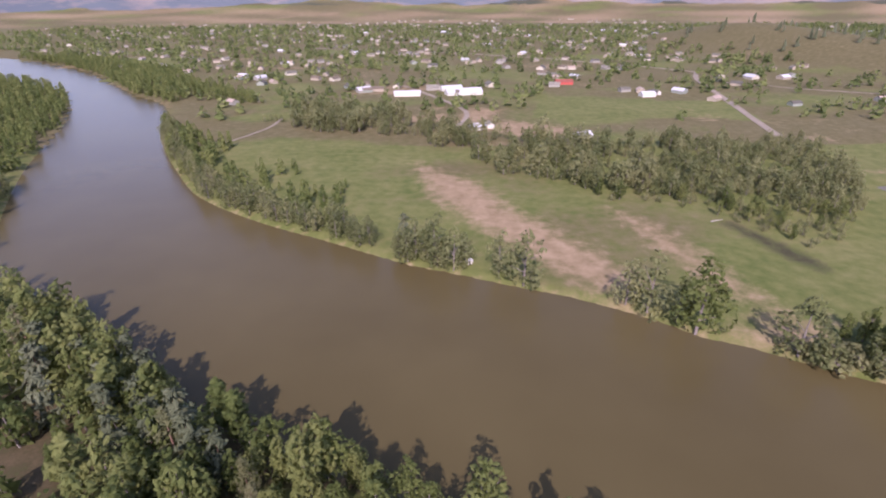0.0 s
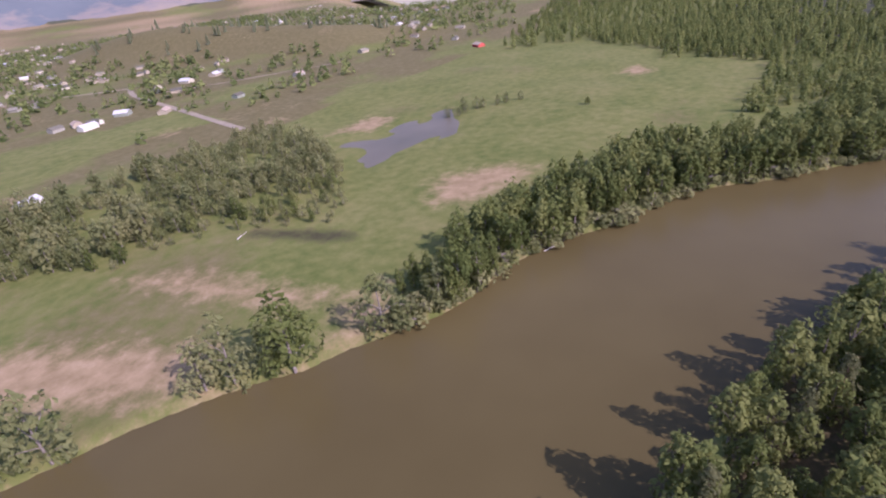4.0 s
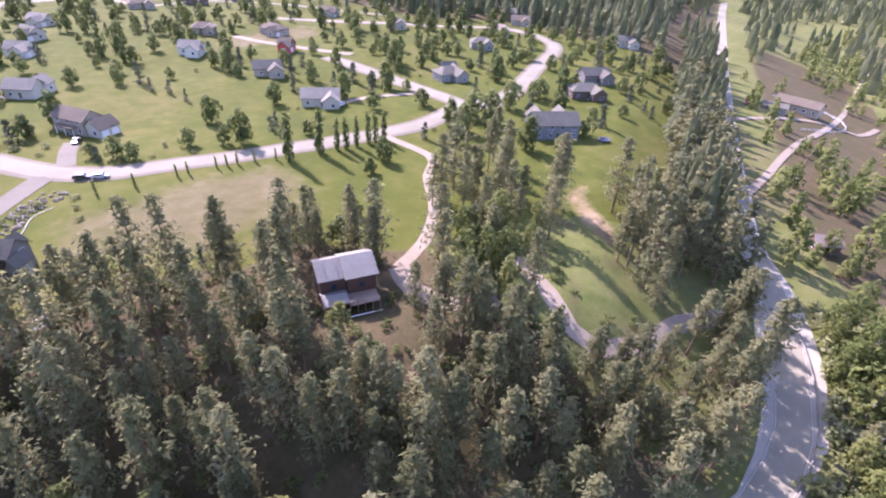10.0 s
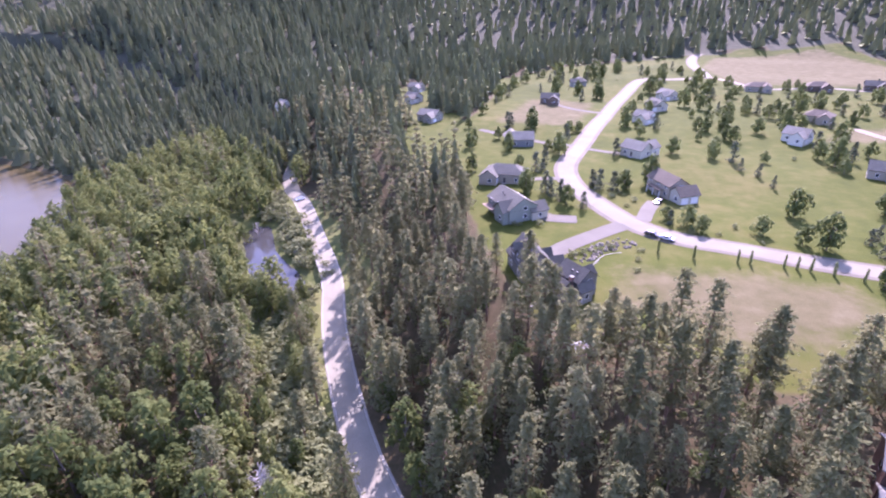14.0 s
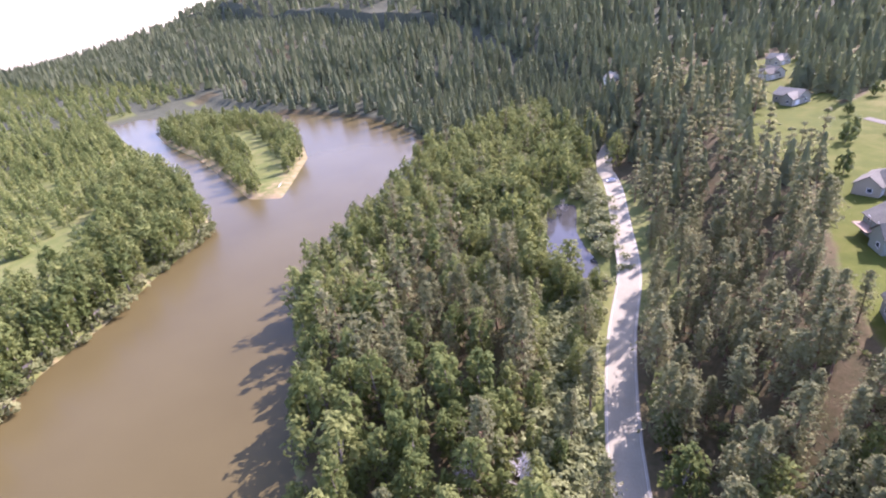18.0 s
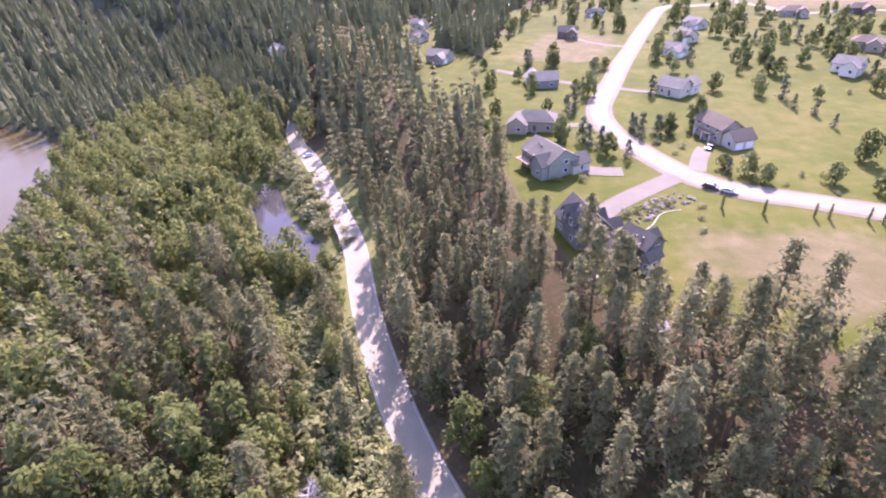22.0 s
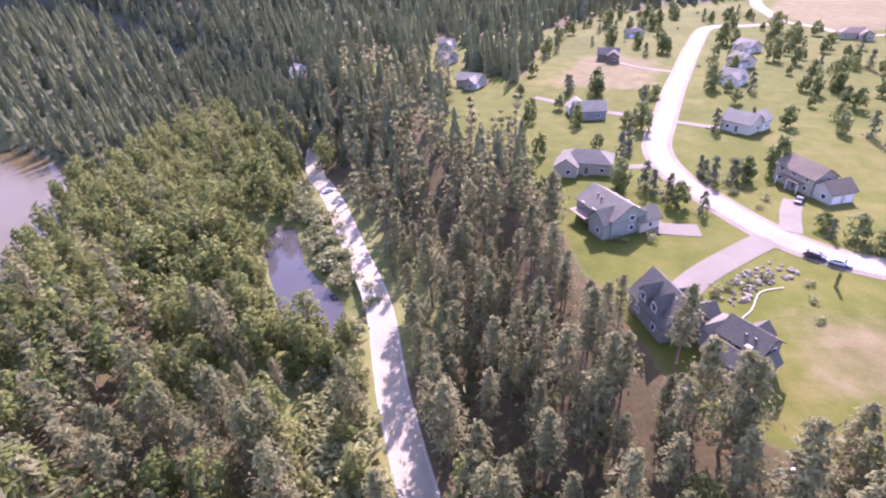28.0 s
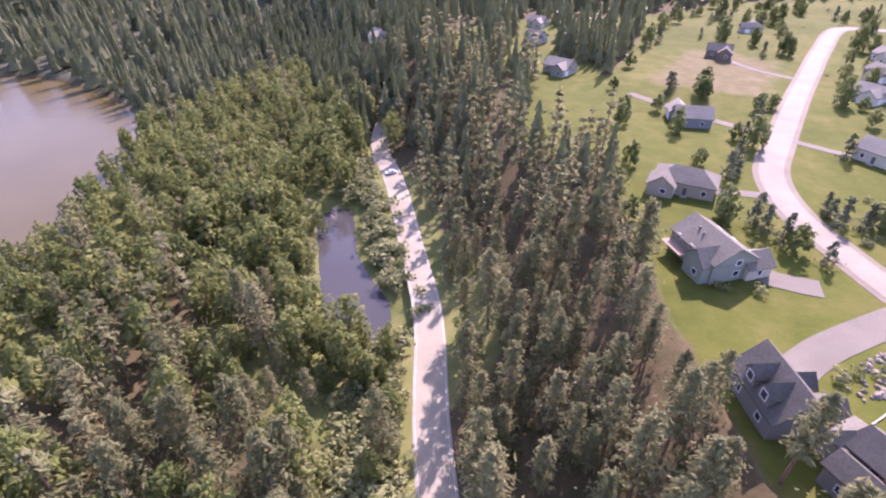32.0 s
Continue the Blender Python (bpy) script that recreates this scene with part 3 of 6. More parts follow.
k = 150
a_line, b_line = N_LINE[np.linspace(0, len(N_LINE) - 1, k).astype(int)], S_LINE[np.linspace(0, len(S_LINE) - 1, k).astype(int)]
sheet("river", np.vstack([a_line, b_line[::-1]]), 0.0, 3.0, RIVER, "wide muddy brown river with smooth water", "river")
sheet("pond", smooth_line(POND_EDGE + POND_EDGE[:1], 5)[:-1], 0.55, 2.0, POND, "dark still pond beside the road", "pond")
sheet("flooded_meadow", smooth_line(FLOOD + FLOOD[:1], 8)[:-1], 0.98, 14.0, FLOOD_WATER, "shallow flood water standing in the meadow", "flood water")


# ---- roads ----
def strip_mesh(name, line, widths, material, label, category, lift=0.1, cross=4, offset=0.0, z=None, thick=0.0):
    """A ribbon laid along a line of points on the ground."""
    p = np.asarray(line, float)[:, :2]
    t = np.gradient(p, axis=0)
    n = np.c_[-t[:, 1], t[:, 0]] / (np.hypot(t[:, 0], t[:, 1])[:, None] + 1e-9)
    w = np.interp(np.linspace(0, 1, len(p)), np.linspace(0, 1, len(np.atleast_1d(widths))), np.atleast_1d(widths)) if np.ndim(widths) else np.full(len(p), widths)
    us = np.linspace(-0.5, 0.5, cross + 1)
    grid = p[:, None] + n[:, None] * (us[None, :, None] * w[:, None, None] + offset)
    zz = lay(grid[..., 0].ravel(), grid[..., 1].ravel())[0].reshape(grid.shape[:2]) if z is None else np.repeat(np.asarray(z)[:, None], cross + 1, 1)
    zz = zz + lift + 0.06 * (1 - (2 * us[None]) ** 2)
    verts = np.concatenate([grid, zz[..., None]], -1).reshape(-1, 3)
    me = mesh_from(name, verts, [grid_faces(cross + 1, len(p))[:, ::-1] if False else grid_faces(cross + 1, len(p))], [material], smooth=True)
    me.flip_normals()
    return tagged(new(name, me), label, category, kind="structure")


past = smooth_line([(206, -176), (214, -188), (221, -204), (224, -226), (220, -260)], 8, [3.6, 4.2, 6.0, 9.0, 13.0])
BUILT_ROAD = np.vstack([past[::-1], ROAD_LINE[ROAD_LINE[:, 0] < 204]])
strip_mesh("road", BUILT_ROAD, 7.0, ROAD_TAR, "sunlit two-lane road of worn grey asphalt", "road", 0.16, 6, z=BUILT_ROAD[:, 2])
strip_mesh("road_shoulder", BUILT_ROAD, 7.5, GRAVEL, "pale gravel shoulder along the road", "shoulder", 0.06, 6, z=BUILT_ROAD[:, 2])
bend = ROAD_LINE[(ROAD_LINE[:, 0] < -8) & (ROAD_LINE[:, 0] > -92)]
strip_mesh("gravel_turnout", bend, [7.6, 10.5, 13.0, 13.5, 12.5, 11.0, 7.6], GRAVEL, "wide pale gravel margin at the road bend", "shoulder", 0.1, 6, z=bend[:, 2])
near_road = ROAD_LINE[(np.hypot(ROAD_LINE[:, 0], ROAD_LINE[:, 1]) < 420) & (ROAD_LINE[:, 0] < 204)]
for side in (-2.45, -0.95, 0.95, 2.45):
    strip_mesh("wheel_track", near_road, 0.5, WORN, "pale worn wheel track along the road", "road marking", 0.185, 1, side, near_road[:, 2])
for side in (-3.25, 3.25):
    strip_mesh("edge_line", near_road, 0.12, LINE_WHITE, "white painted edge line", "road marking", 0.19, 1, side, near_road[:, 2])
STREET = [(-62, -610), (-44, -560), (-36, -500), (-34, -440), (-10, -424), (18, -416), (34, -360), (46, -305), (56, -258), (66, -205), (70.5, -176), (67, -153), (58.5, -135), (48, -118), (36, -108), (20, -103), (3, -98), (-14, -95), (-34, -91), (-66, -86), (-92, -92)]
STREETS = [(STREET, 6.8, "street"),
           ([(-91, -192), (-93, -165), (-95, -135), (-93, -108), (-94, -92), (-108, -88), (-130, -95), (-168, -114), (-222, -140), (-240, -170), (-236, -200), (-205, -230), (-160, -262), (-120, -300)], 7.0, "street"),
           ([(50, -116), (60, -106), (68, -97), (73, -89)], 6.5, "driveway"), ([(-46, -88), (-47, -62), (-36, -51), (-24, -35), (-11, -25), (0, -21)], 3.4, "driveway"),
           ([(0, -21), (3, -12), (0, -3), (-8, 2)], 5.0, "driveway"), ([(-22, -6), (-20.5, 1), (-18, 8), (-14.5, 17), (-16, 22), (-21, 25.5), (-30, 28), (-43, 29), (-56, 33), (-70, 40)], 4.2, "driveway")]
STREETS += [([(65, -118), (74, -118), (80, -122)], 6.0, "driveway"), ([(69, -160), (80, -158), (86, -156)], 4.0, "driveway"), ([(63, -215), (76, -216), (120, -240)], 4.0, "driveway"),
           ([(62, -208), (52, -202), (46, -200)], 3.5, "driveway"), ([(44, -120), (41, -132), (38, -140)], 5.0, "driveway"), ([(-94, -112), (-72, -124), (-56, -126)], 4.0, "driveway"),
           ([(50, -290), (70, -300), (84, -316)], 3.5, "driveway"), ([(-36, -436), (-50, -400), (-58, -376)], 5.0, "driveway"), ([(-58, -376), (-110, -384), (-160, -330), (-200, -270)], 4.5, "street"),
           ([(-105, -190), (-80, -232), (-72, -262)], 5.5, "driveway")]
for line, width, kind in STREETS[:2]:
    strip_mesh("street_verge", smooth_line(line, 4), width + 3.4, VERGE, "strip of trodden pinkish gravel along the street", "verge", 0.08)
for line, width, kind in STREETS:
    strip_mesh(kind, smooth_line(line, 4), width, (DRIVE if line[0][0] > 20 else DIRT) if kind == "driveway" else ASPHALT, "pale sunlit residential " + kind, kind, 0.16 if kind == "street" else 0.12)
for line, width in (((-127, 13), (-150, 12), (-200, 8), (-300, 6), (-520, -20)), 3.0), (((-205, -22), (-230, -12), (-262, 4), (-270, 20), (-300, 24)), 3.2), (((-60, 700), (20, 520), (6, 430)), 5.0), (((380, 800), (345, 720), (302, 545), (268, 405)), 7.0), \
        (((380, 800), (300, 900), (60, 1100), (-300, 1250)), 8.0), (((345, 720), (440, 640), (560, 560)), 5.0), (((-170, 390), (-152, 440), (-150, 480)), 3.0):
    strip_mesh("farm_track", smooth_line(line, 10), width, DIRT, "pale dirt track across the fields", "track", 0.3, 2)


# ---- trees ----
R = np.random.RandomState(7)


def cards(places, normals, sizes, r, droop=0.0, upright=False, slim=0.62):
    """Leaf clumps: a pointed, slightly folded blade group at each place."""
    n = len(places)
    nrm = normals + r.normal(0, 0.42, (n, 3))
    nrm /= np.linalg.norm(nrm, axis=1)[:, None] + 1e-9
    a = np.cross(nrm, r.normal(0, 1, (n, 3))) if not upright else np.array([0, 0, 1.0]) + r.normal(0, 0.55, (n, 3))
    a = a - nrm * np.sum(a * nrm, 1)[:, None]
    a /= np.linalg.norm(a, axis=1)[:, None] + 1e-9
    b = np.cross(nrm, a)
    s = sizes[:, None]
    e = r.uniform(0.55, 1.1, (n, 4, 1))
    v = np.stack([places + a * s * e[:, 0], places + b * s * slim * e[:, 1] - nrm * s * 0.2, places - a * s * e[:, 2], places - b * s * slim * e[:, 3] - nrm * s * 0.2], 1)
    v[:, :, 2] -= droop * s * 0.5
    return v.reshape(-1, 3), np.arange(n * 4).reshape(-1, 4)


def shade_normals(me, v, n):
    """Rounds the shading of a crown, so that its clumps light up as one soft mass."""
    n = n / (np.linalg.norm(n, axis=1)[:, None] + 1e-9)
    me.attributes.new("custom_normal", "FLOAT_VECTOR", "POINT").data.foreach_set("vector", n.astype(np.float32).ravel())
    me.update()


def crown_normals(v, f):
    """Between a clump's own facing and the way out of the crown."""
    h, wide = np.max(v[:, 2]), np.percentile(np.hypot(v[:, 0], v[:, 1]), 90) + 1e-6
    out = np.c_[v[:, 0] / wide, v[:, 1] / wide, (v[:, 2] - 0.45 * h) / (0.6 * h) + 0.3]
    q = v[f]
    face = np.cross(q[:, 2] - q[:, 0], q[:, 3] - q[:, 1])
    face /= np.linalg.norm(face, axis=1)[:, None] + 1e-9
    own = np.zeros_like(v)
    own[f.ravel()] = np.repeat(face, 4, 0)
    out /= np.linalg.norm(out, axis=1)[:, None] + 1e-9
    return 0.62 * out + 0.38 * own


def tube(points, radii, sides=6):
    """A tapered limb along points."""
    p, out, faces = np.asarray(points, float), [], []
    for i, (c, rad) in enumerate(zip(p, radii)):
        d = p[min(i + 1, len(p) - 1)] - p[max(i - 1, 0)]
        d /= np.linalg.norm(d) + 1e-9
        u = np.cross(d, (0.31, 0.95, 0.05))
        u /= np.linalg.norm(u) + 1e-9
        w = np.cross(d, u)
        for k in range(sides):
            g = 2 * math.pi * k / sides
            out.append(c + rad * (math.cos(g) * u + math.sin(g) * w))
    for i in range(len(p) - 1):
        for k in range(sides):
            a, b = i * sides + k, i * sides + (k + 1) % sides
            faces.append((a, b, b + sides, a + sides))
    return np.array(out), np.array(faces)


def join(pieces):
    vs, fs, base = [], [], 0
    for v, f in pieces:
        vs.append(v)
        fs.append(f + base)
        base += len(v)
    return np.vstack(vs), np.vstack(fs)


def broadleaf(seed, h, rad, n, size, bottom=0.28, lobes=13, slim=1.0, tall=1.55):
    """Trunk with limbs, and a crown of clumps on many uneven lobes."""
    r = np.random.RandomState(seed)
    lean = r.normal(0, 0.03, 2) * h
    trunk = [tube([(0, 0, -0.6), (lean[0] * 0.3, lean[1] * 0.3, h * 0.3), (lean[0] * 0.7, lean[1] * 0.7, h * 0.6), (lean[0], lean[1], h * 0.85)], [h * 0.02, h * 0.015, h * 0.009, h * 0.003])]
    c, rr = [], []
    for i in range(lobes):
        u = (i + r.uniform(0.1, 0.9)) / lobes
        z = h * (bottom + (0.93 - bottom) * u)
        prof = rad * slim * (0.55 + 0.6 * math.sin(math.pi * min(1, u * 0.9 + 0.12))) * (1.0 if u < 0.75 else 0.65)
        g = i * 2.4 + r.uniform(-0.5, 0.5)
        off = prof * r.uniform(0.3, 0.75)
        c.append((lean[0] * u + off * math.cos(g), lean[1] * u + off * math.sin(g), z))
        rr.append(rad * r.uniform(0.3, 0.5) * (1.15 - 0.4 * u))
        if i % 2 == 0 and u < 0.8:
            trunk.append(tube([(lean[0] * u * 0.6, lean[1] * u * 0.6, z * 0.62), (c[-1][0] * 0.6, c[-1][1] * 0.6, z * 0.86), c[-1]], [h * 0.007, h * 0.005, h * 0.002], 4))
    c, rr = np.array(c), np.array(rr)
    pick = r.choice(lobes, n, p=rr ** 2 / np.sum(rr ** 2))
    d = r.normal(0, 1, (n, 3))
    d[:, 2] += 0.25
    d /= np.linalg.norm(d, axis=1)[:, None]
    k = r.uniform(0.55, 1.12, n) ** 0.6
    pos = c[pick] + d * (rr[pick] * k)[:, None] * np.array([0.86, 0.86, tall])
    leaf = cards(pos, d + np.array([0, 0, 0.55]), size * r.uniform(0.6, 1.35, n), r, 0.0, True)
    return join(trunk), leaf


def pine(seed, h, rad, n, size, bare=0.34, narrow=1.0):
    """A tall open pine: bare lower trunk, whorls of short branches with tufts."""
    r = np.random.RandomState(seed)
    lean = r.normal(0, 0.012, 2) * h
    trunk = [tube([(0, 0, -0.6), (lean[0] * 0.4, lean[1] * 0.4, h * 0.4), (lean[0], lean[1], h * 0.97)], [h * 0.016, h * 0.011, h * 0.002])]
    pos, nrm = [], []
    whorls = max(6, int(n / 26))
    for i in range(whorls):
        u = (i + r.uniform(0.2, 0.8)) / whorls
        z = h * (bare + (1 - bare) * u)
        reach = rad * narrow * (0.2 + 0.92 * (1 - u) ** 0.72) * r.uniform(0.45, 1.25) * (0.6 + 0.4 * min(1, u * 5))
        for g in r.uniform(0, 6.28, 5):
            out = np.array([math.cos(g), math.sin(g), 0])
            tip = np.array([lean[0] * z / h, lean[1] * z / h, z]) + out * reach * r.uniform(0.7, 1.1) + np.array([0, 0, reach * r.uniform(-0.18, 0.12)])
            base = np.array([lean[0] * z / h, lean[1] * z / h, z])
            if n > 200 and r.uniform() < 0.25:
                trunk.append(tube([base, tip], [h * 0.003, h * 0.001], 3))
            m = max(2, n // (whorls * 5))
            for q in r.uniform(0.35, 1.05, m):
                pos.append(base + (tip - base) * q + r.normal(0, 0.16 * reach + 0.05, 3) * (1, 1, 0.7))
                nrm.append(out * 0.6 + np.array([0, 0, 0.8]))
    for q in range(max(3, n // 60)):
        pos.append(np.array([lean[0], lean[1], h * r.uniform(0.95, 1.02)]) + r.normal(0, 0.15, 3))
        nrm.append(np.array([0, 0, 1.0]))
    pos, nrm = np.array(pos), np.array(nrm)
    return join(trunk), cards(pos, nrm, size * r.uniform(0.6, 1.3, len(pos)), r, 0.3, False, 0.45)


def spike(seed, h, rad, n, size, bottom=0.1, power=0.8):
    """A far tree of few clumps: a cone or a rounded column."""
    r = np.random.RandomState(seed)
    u = (np.arange(n) + r.uniform(0.1, 0.9, n)) / n
    g = np.arange(n) * 2.4 + r.uniform(-0.4, 0.4, n)
    reach = rad * (1 - u) ** power * r.uniform(0.45, 0.85, n)
    pos = np.c_[np.cos(g) * reach, np.sin(g) * reach, h * (bottom + (0.94 - bottom) * u)]
    nrm = np.c_[np.cos(g), np.sin(g), np.full(n, 0.7)]
    return tube([(0, 0, -0.6), (0, 0, h * 0.55)], [h * 0.016, h * 0.008], 3), cards(pos, nrm, size * (1.15 - 0.55 * u) * r.uniform(0.8, 1.2, n), r, 0.35)


def fir(seed, h, rad, tiers, sides, bottom=0.06, ragged=0.45):
    """A distant conifer: a trunk and drooping ragged skirts of boughs, one above the other."""
    r = np.random.RandomState(seed)
    v, f = [], []
    for i in range(tiers):
        u = (i + r.uniform(-0.15, 0.15)) / tiers
        low, high = h * (bottom + (1 - bottom) * max(u, 0)), h * min(1.0, bottom + (1 - bottom) * (u + 1.75 / tiers))
        reach = rad * ((1 - max(u, 0)) ** 0.85 + 0.05) * r.uniform(0.82, 1.15)
        g = np.arange(sides) * 2 * math.pi / sides + r.uniform(0, 6.28)
        out = reach * np.where(np.arange(sides) % 2 == 0, 1.0, 1.0 - ragged) * r.uniform(0.75, 1.2, sides)
        base = len(v) * sides
        v.append(np.c_[np.cos(g) * out, np.sin(g) * out, low - 0.18 * out + r.uniform(-0.3, 0.3, sides) * h / tiers])
        v.append(np.c_[np.cos(g) * reach * 0.14, np.sin(g) * reach * 0.14, np.full(sides, high)])
        k = np.arange(sides)
        f.append(np.c_[base + k, base + (k + 1) % sides, base + sides + (k + 1) % sides, base + sides + k])
    return tube([(0, 0, -0.6), (0, 0, h * 0.5)], [h * 0.014, h * 0.009], 3), (np.vstack(v), np.vstack(f))


def spire(seed, h, rad, n, size):
    return pine(seed, h, rad, n, size, 0.06, 1.0)


def bush(seed, h, rad, n, size):
    r = np.random.RandomState(seed)
    stems = [tube([(0, 0, -0.3), (math.cos(g) * rad * 0.4, math.sin(g) * rad * 0.4, h * 0.6)], [0.06, 0.02], 4) for g in r.uniform(0, 6.28, 4)]
    lob = np.c_[r.normal(0, rad * 0.45, (6, 2)), r.uniform(h * 0.3, h * 0.7, 6)]
    pick = r.randint(0, 6, n)
    d = r.normal(0, 1, (n, 3))
    d[:, 2] = np.abs(d[:, 2]) * 0.9 - 0.2
    d /= np.linalg.norm(d, axis=1)[:, None]
    pos = lob[pick] + d * rad * 0.5 * r.uniform(0.7, 1.1, (n, 1))
    pos[:, 2] = np.maximum(pos[:, 2], 0.1)
    return join(stems), cards(pos, d + np.array([0, 0, 0.5]), size * r.uniform(0.6, 1.3, n), r)


# templates: trunk arrays, crown arrays, bark, leaves; built at unit-like true sizes
KINDS = {
    "cottonwood_tree": ([broadleaf(s, 17.0, w, 580, 0.76, 0.2, l) for s, w, l in ((11, 4.7, 17), (12, 5.4, 15), (13, 3.9, 18), (14, 5.0, 13))], BARK, LEAF_COTTON),
    "willow_tree": ([broadleaf(s, 9.5, 3.3, 400, 0.47, 0.1, 12) for s in (21, 22, 23)], BARK, LEAF_WILLOW),
    "pine_tree": ([pine(s, 23.0, w, 760, 0.74, b) for s, w, b in ((31, 4.6, 0.28), (32, 5.2, 0.2), (33, 3.9, 0.36), (34, 4.9, 0.16))], BARK_PINE, LEAF_PINE),
    "spruce_tree": ([spire(s, 9.0, 3.0, 300, 0.74) for s in (41, 42)], BARK_PINE, LEAF_SPRUCE),
    "poplar_tree": ([broadleaf(s, 13.0, 2.2, 320, 0.62, 0.08, 16, 0.45) for s in (51, 52)], BARK, LEAF_LAWN),
    "garden_tree": ([broadleaf(s, 6.4, w, 260, 0.72, 0.2, 11, 0.9, 1.0) for s, w in ((61, 2.9), (62, 2.5), (63, 3.2))], BARK, LEAF_LAWN),
    "shade_tree": ([broadleaf(s, 10.5, w, 420, 0.85, 0.16, 15, 0.95, 1.2) for s, w in ((66, 3.8), (67, 4.3))], BARK, LEAF_LAWN),
    "shrub": ([bush(s, 2.2, 1.9, 100, 0.46) for s in (71, 72, 73)], BARK, LEAF_SHRUB),
}
FAR_KINDS = {
    "mid_cottonwood": [broadleaf(s, 17.0, w, 225, 1.1, 0.18, 15) for s, w in ((111, 4.7), (112, 5.3), (113, 4.0))],
    "mid_pine": [pine(s, 22.0, w, 215, 1.2, b) for s, w, b in ((131, 4.4, 0.16), (132, 5.0, 0.12), (133, 3.8, 0.22))],
    "cottonwood_tree": [spike(s, 16.0, w, 34, 2.5, 0.12, 0.33) for s, w in ((15, 4.6), (16, 5.2), (17, 4.0))],
    "fir_tree": [fir(s, 21.0, w, 9, 8) for s, w in ((231, 3.8), (232, 4.4), (233, 3.2), (234, 4.9))],
    "pine_tree": [fir(s, 21.0, w, 6, 7) for s, w in ((35, 4.4), (36, 5.0), (37, 3.7), (43, 5.5))],
    "hill_pine": [fir(s, 20.0, w, 3, 6) for s, w in ((38, 4.6), (39, 3.9), (40, 5.4))],
    "town_tree": [spike(s, 9.0, w, 9, 3.4, 0.2, 0.3) for s, w in ((18, 4.4), (19, 3.6))],
}
TREE_LABEL = {
    "cottonwood_tree": "tall leafy green cottonwood in the riverside woods", "willow_tree": "low grey-green willow on the river bank", "pine_tree": "tall ponderosa pine with a bare reddish lower trunk",
    "spruce_tree": "dark green conical spruce on a lawn", "poplar_tree": "slim upright green poplar beside the street", "garden_tree": "small round leafy garden tree on a lawn", "shrub": "rounded yellow-green shrub in the roadside brush", "shade_tree": "large leafy shade tree among the houses"}
PROTO = {}


def proto(kind, i):
    """The first tree of a kind and shape; later ones are copies."""
    (tv, tf), (cv, cf) = KINDS[kind][0][i]
    root = new(kind)
    a = new("trunk", mesh_from("trunk", tv, [tf], [KINDS[kind][1]], smooth=True))
    b = new("crown", mesh_from("crown", cv, [cf], [KINDS[kind][2]]))
    shade_normals(b.data, cv, crown_normals(cv, cf))
    a.parent = b.parent = root
    return tagged(root, TREE_LABEL[kind], "shrub" if kind == "shrub" else "tree", kind.replace("_", " ") + "s")


def plant(kind, x, y, scale=1.0, i=None, label=""):
    i = R.randint(len(KINDS[kind][0])) if i is None else i
    z = height(x, y)
    m = pose(x, y, z - 0.1, 0, 0, R.uniform(0, 360))
    if (kind, i) not in PROTO:
        ob = PROTO[kind, i] = proto(kind, i)
        ob.matrix_basis = m
        ob.scale = (scale * R.uniform(0.92, 1.08), scale * R.uniform(0.92, 1.08), scale)
    else:
        ob = copy_thing(PROTO[kind, i], m)
        ob.scale = (scale * R.uniform(0.9, 1.1), scale * R.uniform(0.9, 1.1), scale)
    if label:
        ob["label"] = label
    return ob


def woods(name, spots, shapes, leaf, bark, label, far=True):
    """Many trees as one mesh: spots are rows of x, y, z, scale."""
    spots = np.asarray(spots, float)
    if not len(spots):
        return
    vs, fs, idx, tones, nrm, base = [], [], [], [], [], 0
    which, turn = R.randint(len(shapes), size=len(spots)), R.uniform(0, 6.283, len(spots))
    wide = spots[:, 3] * R.uniform(0.88, 1.15, len(spots))
    for s, ((tv, tf), (cv, cf)) in enumerate(shapes):
        if far:
            tv, tf = (tv[:18], tf[:12]) if len(tv) > 12 else (tv, tf)
        v = np.vstack([tv, cv])
        f = np.vstack([tf, cf + len(tv)])
        sel = np.where(which == s)[0]
        if not len(sel):
            continue
        c, sn = np.cos(turn[sel])[:, None], np.sin(turn[sel])[:, None]
        w = wide[sel][:, None]
        x = (v[None, :, 0] * c - v[None, :, 1] * sn) * w + spots[sel, 0][:, None]
        y = (v[None, :, 0] * sn + v[None, :, 1] * c) * w + spots[sel, 1][:, None]
        z = v[None, :, 2] * spots[sel, 3][:, None] + spots[sel, 2][:, None] - 0.1
        vs.append(np.stack([x, y, z], -1).reshape(-1, 3))
        k = np.vstack([np.c_[tv[:, :2], np.full(len(tv), 0.2)], crown_normals(cv, cf)])
        # far crowns get normals tilted up, so their shaded sides brighten
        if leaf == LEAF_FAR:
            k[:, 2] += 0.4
        nrm.append(np.stack([k[None, :, 0] * c - k[None, :, 1] * sn, k[None, :, 0] * sn + k[None, :, 1] * c, np.repeat(k[None, :, 2], len(sel), 0)], -1).reshape(-1, 3))
        fs.append((f[None] + (np.arange(len(sel)) * len(v))[:, None, None] + base).reshape(-1, 4))
        idx.append(np.tile(np.r_[np.ones(len(tf), int), np.zeros(len(cf), int)], len(sel)))
        tones.append(np.repeat(R.uniform(0, 1, len(sel)), len(v)))
        base += len(sel) * len(v)
    me = mesh_from(name, np.vstack(vs), [np.vstack(fs)], [leaf, bark], np.concatenate(idx))
    me.attributes.new("tone", "FLOAT", "POINT").data.foreach_set("value", np.concatenate(tones).astype(np.float32))
    shade_normals(me, None, np.vstack(nrm))
    return tagged(new(name, me), label, "woods", kind="stuff")


